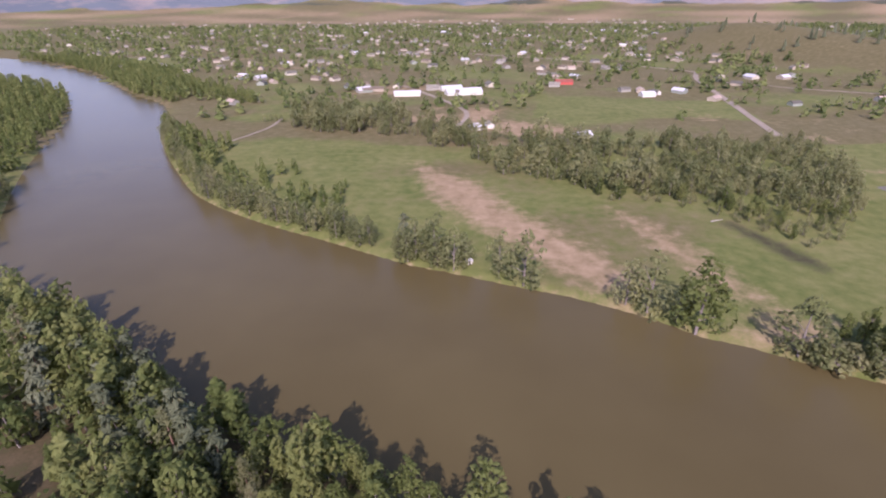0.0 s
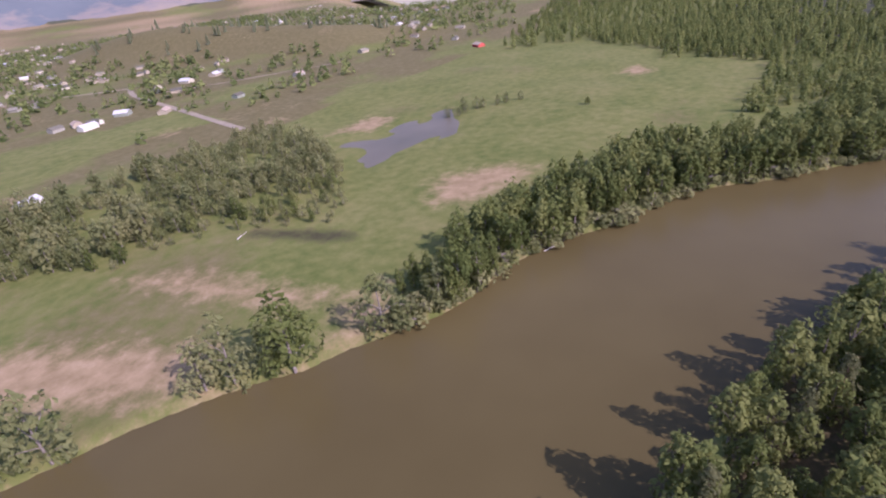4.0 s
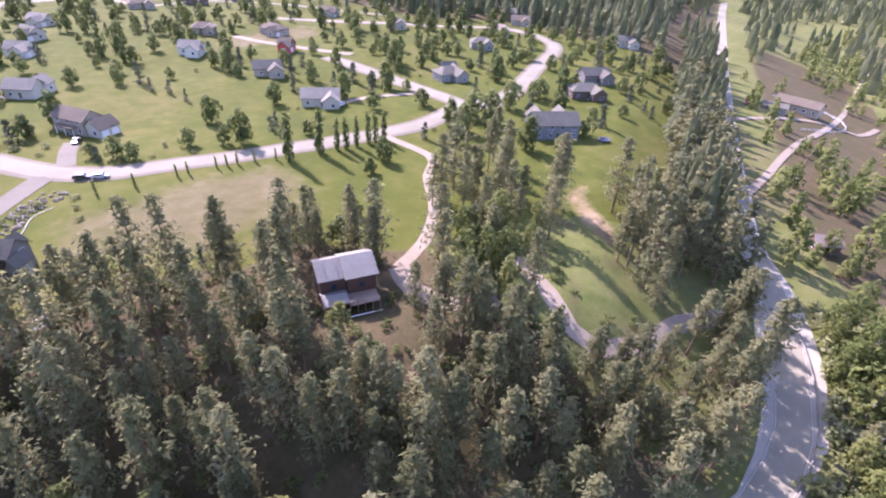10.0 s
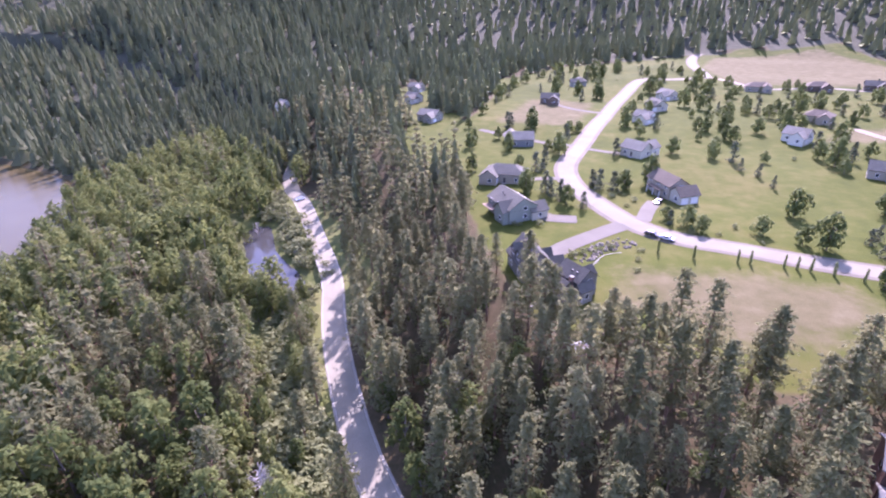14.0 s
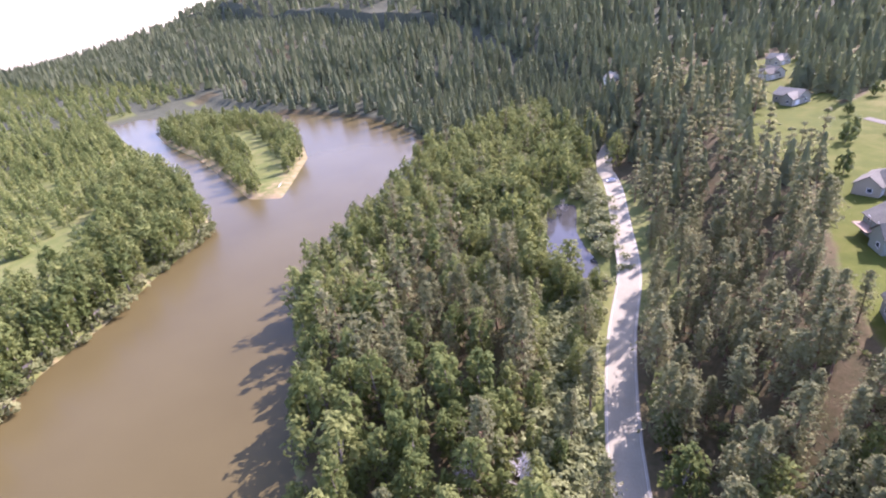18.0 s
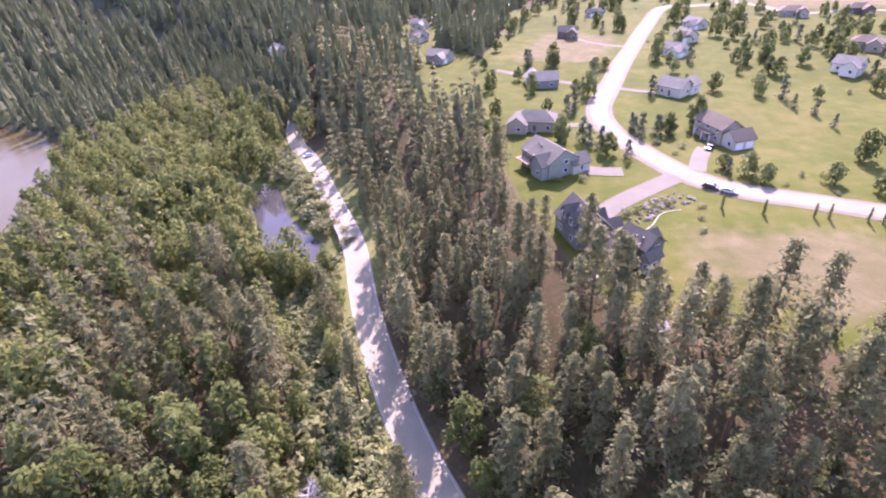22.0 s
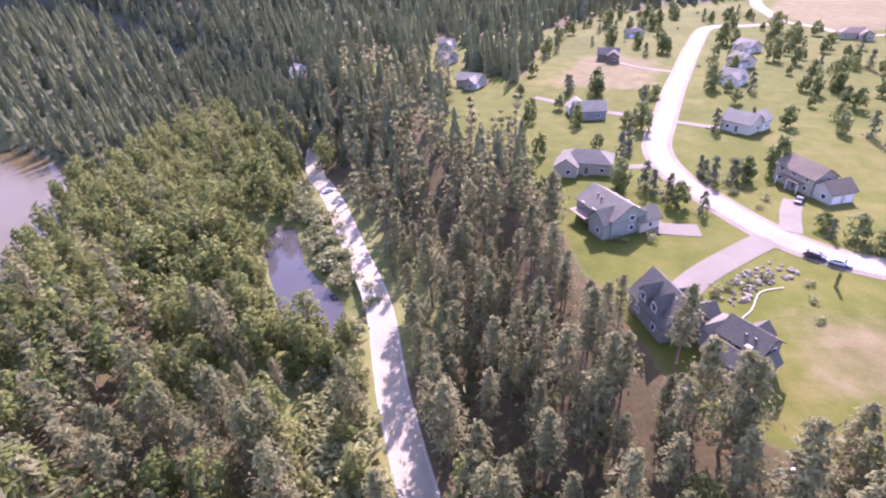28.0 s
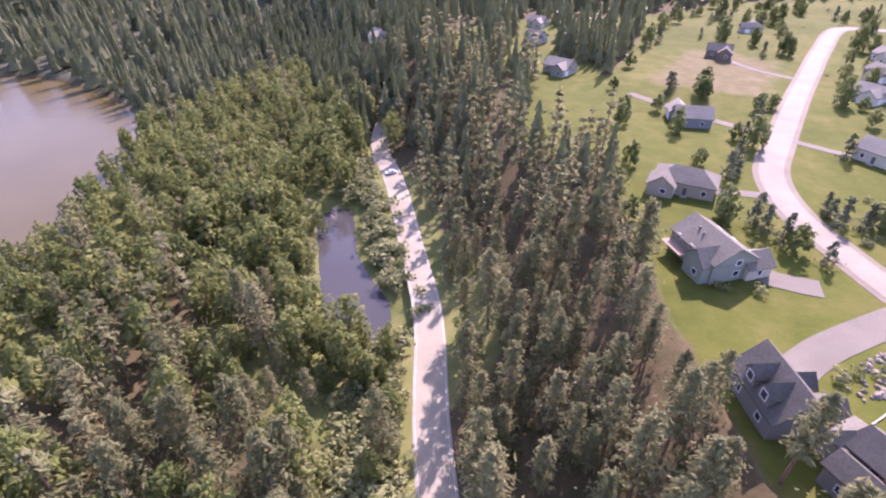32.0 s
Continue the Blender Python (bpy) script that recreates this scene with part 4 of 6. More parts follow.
def scatter(x0, x1, y0, y1, gap, keep):
    """Jittered places on a grid that keep() lets stand."""
    gx, gy = np.meshgrid(np.arange(x0, x1, gap), np.arange(y0, y1, gap))
    x = gx.ravel() + R.uniform(-0.45, 0.45, gx.size) * gap
    y = gy.ravel() + R.uniform(-0.45, 0.45, gx.size) * gap
    z, dr, dd, so, r, az = lay(x, y)
    ok = keep(x, y, z, dr, dd, so, r, az)
    return np.c_[x, y, z][ok]


def off_street(x, y, gap):
    d = np.full(x.shape, 1e9)
    for line, width, _ in STREETS:
        d = np.minimum(d, line_distance(x, y, line) - width / 2)
    return d > gap


HOUSE_SPOTS = [(14, -22), (65, -69), (77, -80), (87, -120), (94, -155), (94, -214), (-97, -50)]


def off_house(x, y, gap):
    d = np.full(x.shape, 1e9)
    for hx, hy in HOUSE_SPOTS:
        d = np.minimum(d, np.hypot(x - hx, y - hy))
    return d > gap


OTHERS = [(-48, -130, 146, 17, 10, "cream", "pale", 0), (-117, -127, 168, 14, 10, "grey", "grey", 1), (-50, -179, 157, 14, 9, "tan", "grey", 0), (-36, -232, 137, 12, 9, "white", "pale", 0), (-61, -278, 150, 15, 10, "tan", "brown", 1),
          (-95, -257, 109, 17, 10, "tan", "brown", 1), (8, -343, 120, 15, 9, "cream", "pale", 0), (30, -267, 140, 12, 9, "white", "pale", 0), (67, -393, 100, 14, 9, "grey", "grey", 1), (86, -318, 175, 13, 9, "brown", "slate", 0)]
OTHERS += [(-55, -370, 170, 18, 10, "tan", "brown", 1), (-95, -378, 175, 16, 9, "brown", "brown", 1), (-130, -378, 160, 15, 9, "brown", "slate", 0), (-183, -167, 140, 14, 10, "grey", "grey", 1), (-262, -201, 130, 15, 10, "tan", "brown", 0),
          (-152, -72, 145, 17, 10, "brown", "grey", 1), (-178, -84, 150, 16, 10, "slate", "slate", 0), (-158, -295, 120, 15, 9, "tan", "brown", 0), (-172, -235, 140, 13, 9, "cream", "grey", 1), (11, -567, 160, 16, 9, "grey", "grey", 1),
          (155, -261, 160, 15, 10, "grey", "pale", 0), (183, -318, 150, 13, 9, "white", "grey", 0), (-123, -133, 150, 8, 7, "grey", "grey", 0), (-268, -118, 140, 14, 9, "cream", "grey", 0), (-222, -186, 130, 13, 9, "tan", "tan", 1), (20, -300, 110, 14, 9, "cream", "grey", 0), (-80, -215, 120, 8, 7, "red", "brown", 0), (-285, -222, 120, 13, 9, "white", "pale", 0), (278, -300, 150, 11, 8, "white", "pale", 0), (194, -362, 165, 13, 9, "cream", "pale", 0)]


def clear_of_others(x, y):
    d = np.full(x.shape, 1e9)
    for hx, hy, *_ in OTHERS:
        d = np.minimum(d, np.hypot(x - hx, y - hy))
    return d > 11


def off_glade(x, y):
    return np.all([line_distance(x, y, line) > wide for wide, line in GLADES], 0)


FOCUS = [(-10, 20), (40, 20), (85, 0), (125, -60)]


def share(spots, count):
    """The nearest to the path's middle, and the rest."""
    order = np.argsort(line_distance(spots[:, 0], spots[:, 1], FOCUS))
    return spots[order[:count]], spots[order[count:]]


# riverside woods between river and road
def in_strip(x, y, z, dr, dd, so, r, az):
    s = signed(x, y, POND_EDGE)
    clear = (s < -1.5) & ((s < -22) | (dd > 15) | (y < -128)) & ((s < -13) | (y < -118) | (x - 150 > -(y + 82)))
    return ~so & ((x > -72) | (dr < 22) | (waves(x, y, 30, 18) > 0.75)) & (dr > 1.0) & (dd > 6.0) & (x < 322) & (x > -150) & ((x * 0.4 + y) < 132 + np.maximum(0, -x) * 0.8) & clear & (y < 150)


strip_spots = scatter(-150, 325, -260, 150, 6.5, in_strip)
u = R.uniform(0, 1, len(strip_spots))
d_bank = lay(strip_spots[:, 0], strip_spots[:, 1])[1]
d_tar = lay(strip_spots[:, 0], strip_spots[:, 1])[2]
piney = (u < np.clip(1.0 - line_distance(strip_spots[:, 0], strip_spots[:, 1], [(165, -28), (202, -50)]) / 44, 0.06, 0.85)) & (d_bank > 5)
low = (d_tar < 17) & (strip_spots[:, 0] < 215) & (strip_spots[:, 0] > -10) & (R.uniform(0, 1, len(u)) < 0.75) & ~piney
strip_pine, strip_leaf, strip_low = strip_spots[piney & ~low], strip_spots[~piney & ~low], strip_spots[low]
# pine slope between road and lawns, the western row, groups round the log house
CLEAR_CUT = [(122, -119), (128, -121), (163, -168), (180, -238), (168, -240), (152, -172)]


def in_slope(x, y, z, dr, dd, so, r, az):
    return so & (dd > 6.8) & (x > -20) & (x < 330) & (signed(x, y, LAWN_POLY) < -1.5) & off_street(x, y, 2.0) & off_house(x, y, 9.0) & (line_distance(x, y, [(14, -22), (24, -6)]) > 8.5) & (line_distance(x, y, [(65, -69), (71, -58)]) > 5) & (line_distance(x, y, [(77, -80), (83, -68)]) > 6) & ((x > 62) | (y < -20) | (waves(x, y, 26, 14) > -0.85)) & (signed(x, y, CLEAR_CUT) < 2.5) & off_glade(x, y) & clear_of_others(x, y) & (y > -330) \
        & (np.hypot(x - 17, y - 5) > 4.5) & ((x > -8) | (y < -4))


slope_spots = np.vstack([scatter(-20, 330, -330, 60, 6.7, in_slope), scatter(-50, -8, 20, 60, 5.0, lambda x, y, z, dr, dd, so, r, az: so & (dd > 7) & (dd < 15) & off_street(x, y, 2.0))])
row_spots = scatter(-330, -36, -110, 40, 5.4, lambda x, y, z, dr, dd, so, r, az: so & (dd > 6.5) & ((dd < 25) | ((x > -84) & (y > 4) & (y < 25))) & ((x < -64) | ((y > 6) & (x < -38) & (y < 25))) & off_street(x, y, 3.0))
clump_spots = np.array([(px, py, height(px, py)) for px, py in [(-28, -37), (-34, -30), (-39, -35), (-41, -27), (-32, -24), (-46, -30), (-37, -20), (-44, -21), (-50, -14), (-30, -30), (-36, -40), (4, 8), (-6, 12), (10, 14), (20, 18), (30, 14), (-14, 6)]])
pines = np.vstack([slope_spots, strip_pine, row_spots, clump_spots])
near_pine, rest_pine = share(pines, 300)
for x, y, z in near_pine:
    plant("pine_tree", x, y, R.uniform(0.5, 1.0))
away = (line_distance(rest_pine[:, 0], rest_pine[:, 1], FOCUS) + R.uniform(-150, 110, len(rest_pine)) > 120) & lay(rest_pine[:, 0], rest_pine[:, 1])[3]
tall = np.where(rest_pine[:, 0] < -25, 1.12, 0.92) * R.uniform(0.5, 1.12, len(rest_pine))
woods("pine_woods", np.c_[rest_pine, tall][~away], FAR_KINDS["mid_pine"], LEAF_PINE, BARK_PINE, "open ponderosa pine woods on the slope")
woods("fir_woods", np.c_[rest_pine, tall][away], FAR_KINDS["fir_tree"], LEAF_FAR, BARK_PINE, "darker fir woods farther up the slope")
near_leaf, rest_leaf = share(strip_leaf, 150)
for x, y, z in near_leaf:
    plant("cottonwood_tree", x, y, 0.5 + 0.68 * R.uniform(0, 1) ** 1.4)
bank_belt = scatter(120, 460, -30, 150, 6.7, lambda x, y, z, dr, dd, so, r, az: ~so & (dr > 0.6) & (dr < np.clip(17 + (x - 125) * 0.2, 17, 44)) & (x > 126) & ((x * 0.4 + y) > 110))
woods("cottonwood_woods", np.c_[rest_leaf, R.uniform(0.55, 1.08, len(rest_leaf)) * np.where(rest_leaf[:, 0] > 235, 0.8, 1.0)], FAR_KINDS["mid_cottonwood"], LEAF_COTTON, BARK, "dense leafy cottonwood woods beside the river")
near_belt = bank_belt[bank_belt[:, 0] < 165]
bank_low = scatter(112, 330, -30, 130, 3.6, lambda x, y, z, dr, dd, so, r, az: ~so & (dr > -0.6) & (dr < 3.2) & ((x * 0.4 + y) > 95))
woods("bank_willows", np.c_[bank_low, R.uniform(1.3, 2.6, len(bank_low))], KINDS["shrub"][0], LEAF_WILLOW, BARK, "low grey-green willows overhanging the river bank")
for x, y, z in near_belt:
    plant("cottonwood_tree", x, y, R.uniform(0.5, 0.9), label="leafy cottonwood at the edge of the meadow bank")
woods("bank_woods", np.c_[bank_belt[bank_belt[:, 0] >= 165], R.uniform(0.75, 1.12, np.sum(bank_belt[:, 0] >= 165))], FAR_KINDS["mid_cottonwood"], LEAF_COTTON, BARK, "belt of leafy trees along the meadow's river bank")
brush = scatter(-78, 250, -200, 70, 3.3, lambda x, y, z, dr, dd, so, r, az: ~so & (dr > 2) & (dd > 6.3) & (dd < 20) & (signed(x, y, POND_EDGE) < -1.0))
near_brush, rest_brush = share(brush, 200)
for x, y, z in near_brush:
    plant("shrub", x, y, R.uniform(0.8, 1.9))
woods("roadside_brush", np.c_[rest_brush, R.uniform(0.8, 1.9, len(rest_brush))], KINDS["shrub"][0], LEAF_SHRUB, BARK, "dense yellow-green brush along the road")
floor_spots = scatter(-30, 130, -80, 40, 4.4, lambda x, y, z, dr, dd, so, r, az: so & (dd > 6.5) & (signed(x, y, LAWN_POLY) < -1) & off_street(x, y, 1.5) & off_house(x, y, 8.5) & (np.hypot(x - 17, y - 5) > 4) & (waves(x, y, 18, 23) > -0.2))
woods("slope_undergrowth", np.c_[floor_spots, R.uniform(0.35, 0.95, len(floor_spots))], KINDS["shrub"][0], LEAF_LAWN, BARK, "low dark green undergrowth beneath the pines")
for x, y in [(116, -21), (129, -44), (140, -62), (152, -80), (104, -3), (91, 12), (134, -52), (123, -33), (146, -71), (158, -86)]:
    plant("cottonwood_tree", x + 2, y + 1, R.uniform(0.4, 0.65), label="young leafy tree standing out of the roadside brush")
for x, y in smooth_line([(207, -130), (200, -120), (190, -108), (180, -95), (171, -80), (163, -77), (154, -84)], 4.5):
    plant("cottonwood_tree" if R.uniform() < 0.6 else "shrub", x + R.uniform(1, 4), y + R.uniform(1, 4), R.uniform(0.5, 0.8), label="leafy growth crowding the pond's edge")
YARD_EDGE = [(-10, -4, 0.62, 0), (-24, -14, 0.6, 0), (-3, 20, 0.6, 1), (-8, 25, 0.62, 1), (-13, 29, 0.6, 1), (-21, 33, 0.6, 1), (3, 16, 0.6, 1), (-5, 9, 0.5, 0), (-16, -8, 0.55, 0), (-26, -4, 0.42, 0), (-8, -8, 0.6, 0), (-13, -13, 0.65, 0), (-3, -4, 0.55, 0), (-15, -3, 0.6, 0), (-9, 4, 0.5, 0), (-27, -14, 0.6, 0), (-33, -8, 0.5, 0), (-60, 14, 0.9, 1), (-56, 6, 1.0, 1), (-62, -3, 0.95, 1), (-68, 8, 1.0, 1), (-50, -14, 0.95, 1), (-34, 41, 0.8, 1), (-26, 45, 0.85, 1), (-18, 40, 0.75, 1), (-40, 40, 0.7, 1), (-8, 42, 0.8, 1), (2, 38, 0.75, 1), (12, 36, 0.8, 1), (6, 30, 0.7, 1), (-4, 32, 0.8, 1)]
HOUSE_EDGE = [(32, -8, 0.62, 1), (27, 2, 0.6, 1), (36, 2, 0.6, 1), (20, 12, 0.62, 1), (12, 4, 0.6, 1), (8, -6, 0.55, 1), (24, -9, 0.42, 0), (30, 10, 0.65, 1), (40, -6, 0.66, 1), (42, -16, 0.7, 1), (35, -20, 0.6, 1)]
for x, y, s, kind in YARD_EDGE + HOUSE_EDGE:
    plant("pine_tree" if kind else "cottonwood_tree", x, y, s * (1 if kind else 1.3), label="pine on the slope below the log house" if kind else "leafy tree near the log house")
for k, (x, y) in enumerate(smooth_line([(158, -84), (164, -80), (172, -82), (183, -97), (194, -112), (204, -122)], 2.6)):
    plant("shrub", x + R.uniform(0, 1.5), y + R.uniform(0, 1.0), R.uniform(0.9, 1.7), label="rounded yellow-green shrub beside the pond")
    plant("shrub", x + 3.5 + R.uniform(-1, 1), y + 2.5 + R.uniform(-1, 1), R.uniform(1.2, 2.0), label="rounded yellow-green shrub beside the pond")
# trees that close in over the road past the pond
for x, y in [(212, -172), (218, -178), (226, -184), (233, -190), (240, -198), (248, -204), (256, -213), (205, -186), (212, -194), (220, -200), (228, -206), (236, -214), (246, -222), (262, -222), (270, -230), (254, -232)]:
    if line_distance(np.array([float(x)]), np.array([float(y)]), [(206, -176), (214, -188), (221, -204), (224, -226)])[0] > 4.5:
        plant("cottonwood_tree", x + R.uniform(-1, 1), y + R.uniform(-1, 1), R.uniform(0.75, 1.05), label="leafy tree leaning over the road past the pond")
# shrubs round the pond
for x, y in [(203, -150), (198, -152), (190, -146), (184, -142), (178, -136), (172, -128), (166, -119), (163, -112), (158, -108), (152, -103), (150, -96), (209, -140), (211, -130), (176, -124), (188, -140), (170, -118), (160, -104), (194, -150), (181, -133)]:
    plant("shrub", x + R.uniform(-1, 1), y + R.uniform(-1, 1), R.uniform(0.9, 1.7), label="rounded yellow-green shrub beside the pond")
for x, y in [(150, -82), (147, -77), (146, -72), (141, -66), (150, -70), (198, -121), (158, -76)]:
    plant("cottonwood_tree", x, y, R.uniform(0.42, 0.7), label="slim leafy tree between road and pond")
# trees along the meadow bank
for x, y, s, kind in [(31, 173, 1.5, 0), (22, 180, 1.2, 1), (72, 153, 1.5, 0), (84, 141, 1.0, 2), (110, 128, 1.4, 0), (128, 119, 1.0, 0), (136, 116, 0.85, 2), (66, 158, 1.1, 1), (80, 147, 1.0, 1), (133, 121, 0.9, 1), (4, 186, 1.2, 0), (-4, 191, 1.4, 0), (-12, 196, 1.2, 0)]:
    plant("cottonwood_tree" if kind == 2 else "willow_tree", x, y, s * 1.62, label="single leafy tree on the meadow bank")
for x, y, z in scatter(-260, 10, 170, 460, 6.5, lambda x, y, z, dr, dd, so, r, az: ~so & (dr > 1.5) & (dr < 13) & ((x * 0.4 + y) > 150) & (np.hypot(x + 25, y - 205) > 7)):
    plant("willow_tree", x, y, R.uniform(0.9, 1.55))
plant("spruce_tree", -18, 212, 1.6, label="dark conifer standing out of the bank willows")
for x, y in [(-96, 112), (-88, 104), (-80, 108), (-76, 98), (-70, 92), (-84, 96), (-104, 118), (-62, 90), (-92, 120), (-110, 110), (-66, 84), (-100, 98), (-56, 82), (-74, 84), (-48, 78), (-118, 122)]:
    plant("spruce_tree", x, y, R.uniform(1.5, 2.1), label="tall dark conifer in the river bank woods")
GROVE = [(-128, 431), (-37, 410), (17, 352), (43, 296), (75, 292), (87, 262), (118, 258), (128, 244), (150, 208), (168, 196), (182, 205), (222, 246), (290, 370), (172, 384), (70, 392), (-5, 442), (-63, 500), (-150, 520)]
grove = scatter(-170, 300, 190, 530, 7.2, lambda x, y, z, dr, dd, so, r, az: (signed(x, y, GROVE) > 1) & ((waves(x, y, 60, 44) > -0.35) | ((x > 90) & (y < 300))) & (waves(x, y, 23, 45) > -0.6))
near_grove, rest_grove = share(grove, 50)
for x, y, z in near_grove:
    plant("willow_tree" if R.uniform() < 0.65 else "cottonwood_tree", x, y, R.uniform(0.5, 0.85) * (1 if x < 130 else 0.85), label="grey-green tree in the meadow grove")
woods("meadow_grove", np.c_[rest_grove, np.clip(0.8 + 0.16 * waves(rest_grove[:, 0], rest_grove[:, 1], 45, 46), 0.4, 1) * np.where(rest_grove[:, 0] > 125, 0.8, 1.0) * R.uniform(0.6, 1.35, len(rest_grove))], FAR_KINDS["mid_cottonwood"], LEAF_WILLOW, BARK, "grove of grey-green trees in the meadow")
for x, y in [(339, 241), (346, 240), (358, 236), (362, 233), (372, 226), (379, 222), (388, 214), (334, 248), (352, 245)]:
    plant("willow_tree", x, y, R.uniform(0.7, 1.1), label="leafy tree in a clump on the flooded meadow")
plant("garden_tree", 379, 157, 1.0, label="lone round bush in the open meadow")
for x, y in [(-152, 470), (-158, 474), (-146, 466), (-162, 468)]:
    plant("willow_tree", x, y, 0.7, label="bushy clump in the far meadow")


def joined(name, x0, x1, y0, y1, gap, keep, shapes, leaf, lo, hi, label):
    s = scatter(x0, x1, y0, y1, gap, keep)
    return woods(name, np.c_[s, R.uniform(lo, hi, len(s))], shapes, leaf, BARK_PINE if leaf in (LEAF_FAR, LEAF_PINE) else BARK, label)


# farther woods
joined("east_woods", 300, 760, -60, 260, 9.0, lambda x, y, z, dr, dd, so, r, az: ~so & (dr > 2) & (y < 60 - (x - 330) * 0.02 + np.maximum(0, x - 520) * 1.4) & (x + y * 0.9 > 420) & ~((dr < 0)), FAR_KINDS["cottonwood_tree"], LEAF_COTTON, 0.45, 0.8, "distant leafy woods beyond the river bend")
joined("island_trees", 330, 660, -170, -45, 7.8, lambda x, y, z, dr, dd, so, r, az: (signed(x, y, ISLAND) > 3) & (line_distance(x, y, [(345, -66), (400, -88), (450, -100), (530, -118)]) > 8) & (x > 350), FAR_KINDS["mid_cottonwood"], LEAF_COTTON, 0.5, 0.95, "leafy trees on the river island")
joined("far_shore_woods", 560, 1500, -160, 160, 14.0, lambda x, y, z, dr, dd, so, r, az: (dr > 4) & (~so | (z < 12)) & (dd > 9), FAR_KINDS["cottonwood_tree"], LEAF_COTTON, 0.6, 1.0, "dense woods on the far river shore")
joined("far_bank_woods", -900, -150, 140, 1050, 9.5, lambda x, y, z, dr, dd, so, r, az: (dr > 2) & (dr < 75) & ((x * 0.4 + y) < 500 + np.maximum(0, -x) * 1.5) & (((dr < 62) & ((x * 0.72 + y) < 255 - 0.06 * x)) | (x < -290)), FAR_KINDS["cottonwood_tree"], LEAF_COTTON, 0.6, 1.0, "woods along both banks of the upper river")
joined("north_woods", -480, -120, 380, 900, 9.5, lambda x, y, z, dr, dd, so, r, az: ~so & (dr > 2) & (dr < 90) & (x + y > 330) & ((y > 560) | (dr < 14)) & ((x * 0.72 + y) > 300), FAR_KINDS["cottonwood_tree"], LEAF_COTTON, 0.55, 0.95, "woods beside the upper river")
def in_south(x, y, z, dr, dd, so, r, az):
    return (so | (x > 330)) & (dr > 3) & (dd > 7) & (signed(x, y, LAWN_POLY) < -2) & off_street(x, y, 3) & ((y < -330) | (x > 330) | ((x < -20) & (y < -60) & (dd > 40))) & ((r < 620) | (x > 300)) & (signed(x, y, CLEAR_CUT) < 0) & off_glade(x, y)


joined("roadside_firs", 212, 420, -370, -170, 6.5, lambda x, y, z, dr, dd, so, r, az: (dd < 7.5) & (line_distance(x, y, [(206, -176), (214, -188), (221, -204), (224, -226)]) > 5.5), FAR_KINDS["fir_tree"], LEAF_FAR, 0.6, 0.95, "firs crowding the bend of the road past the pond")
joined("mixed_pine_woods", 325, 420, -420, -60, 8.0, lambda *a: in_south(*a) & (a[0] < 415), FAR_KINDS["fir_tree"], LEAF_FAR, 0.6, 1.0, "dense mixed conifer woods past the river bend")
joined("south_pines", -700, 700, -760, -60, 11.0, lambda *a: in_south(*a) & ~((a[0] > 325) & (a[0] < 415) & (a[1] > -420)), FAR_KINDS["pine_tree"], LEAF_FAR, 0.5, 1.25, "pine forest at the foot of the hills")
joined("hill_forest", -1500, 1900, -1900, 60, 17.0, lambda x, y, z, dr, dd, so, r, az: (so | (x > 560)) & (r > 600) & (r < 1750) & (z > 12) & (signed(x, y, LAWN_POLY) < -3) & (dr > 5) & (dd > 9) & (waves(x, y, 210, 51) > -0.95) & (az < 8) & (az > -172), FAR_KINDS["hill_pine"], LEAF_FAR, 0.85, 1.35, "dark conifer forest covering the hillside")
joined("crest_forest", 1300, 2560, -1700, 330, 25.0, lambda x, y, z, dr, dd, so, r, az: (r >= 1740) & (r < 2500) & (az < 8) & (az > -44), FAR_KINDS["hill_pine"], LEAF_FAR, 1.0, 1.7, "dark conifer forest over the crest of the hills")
joined("west_trees", -900, -60, -60, 330, 11.5, lambda x, y, z, dr, dd, so, r, az: ~so & (dr > 3) & (dd > 10) & ((waves(x, y, 95, 61) > 0.3) | ((waves(x * 0.35, y, 40, 62) > 0.62) & (x < -140)) | ((dr < 45) & (x > -200))), FAR_KINDS["cottonwood_tree"], LEAF_COTTON, 0.35, 0.95, "bushes and trees on the western fields")
joined("town_trees", -1500, 1700, 470, 2300, 18.0, lambda x, y, z, dr, dd, so, r, az: (dr > 30) & (az > 28) & (az < 132) & (z < 12) & (waves(x, y, 170, 71) + 0.7 * waves(x, y, 60, 72) > 0.22 + 0.15 * (r < 900)) & (signed(x, y, HAYFIELD) < -2), FAR_KINDS["town_tree"], LEAF_LAWN, 0.7, 1.8, "trees scattered through the valley town")
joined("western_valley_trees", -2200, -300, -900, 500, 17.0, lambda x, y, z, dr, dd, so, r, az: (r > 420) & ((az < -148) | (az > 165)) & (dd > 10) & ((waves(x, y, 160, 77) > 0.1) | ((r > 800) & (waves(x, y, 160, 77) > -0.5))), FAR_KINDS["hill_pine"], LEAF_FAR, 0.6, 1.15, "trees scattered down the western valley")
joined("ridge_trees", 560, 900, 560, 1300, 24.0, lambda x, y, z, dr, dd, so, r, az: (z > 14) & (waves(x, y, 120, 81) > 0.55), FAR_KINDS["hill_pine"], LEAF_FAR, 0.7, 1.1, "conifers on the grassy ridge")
joined("meadow_edge_woods", 440, 1500, 60, 700, 15.0, lambda x, y, z, dr, dd, so, r, az: (r < 1400) & (x > 660 - np.abs(y - 240) * 0.55 + 20) & (y < 380 + (x - 700) * 0.3) & (x + y > 560), FAR_KINDS["cottonwood_tree"], LEAF_COTTON, 0.6, 1.0, "woods at the far edge of the meadow")

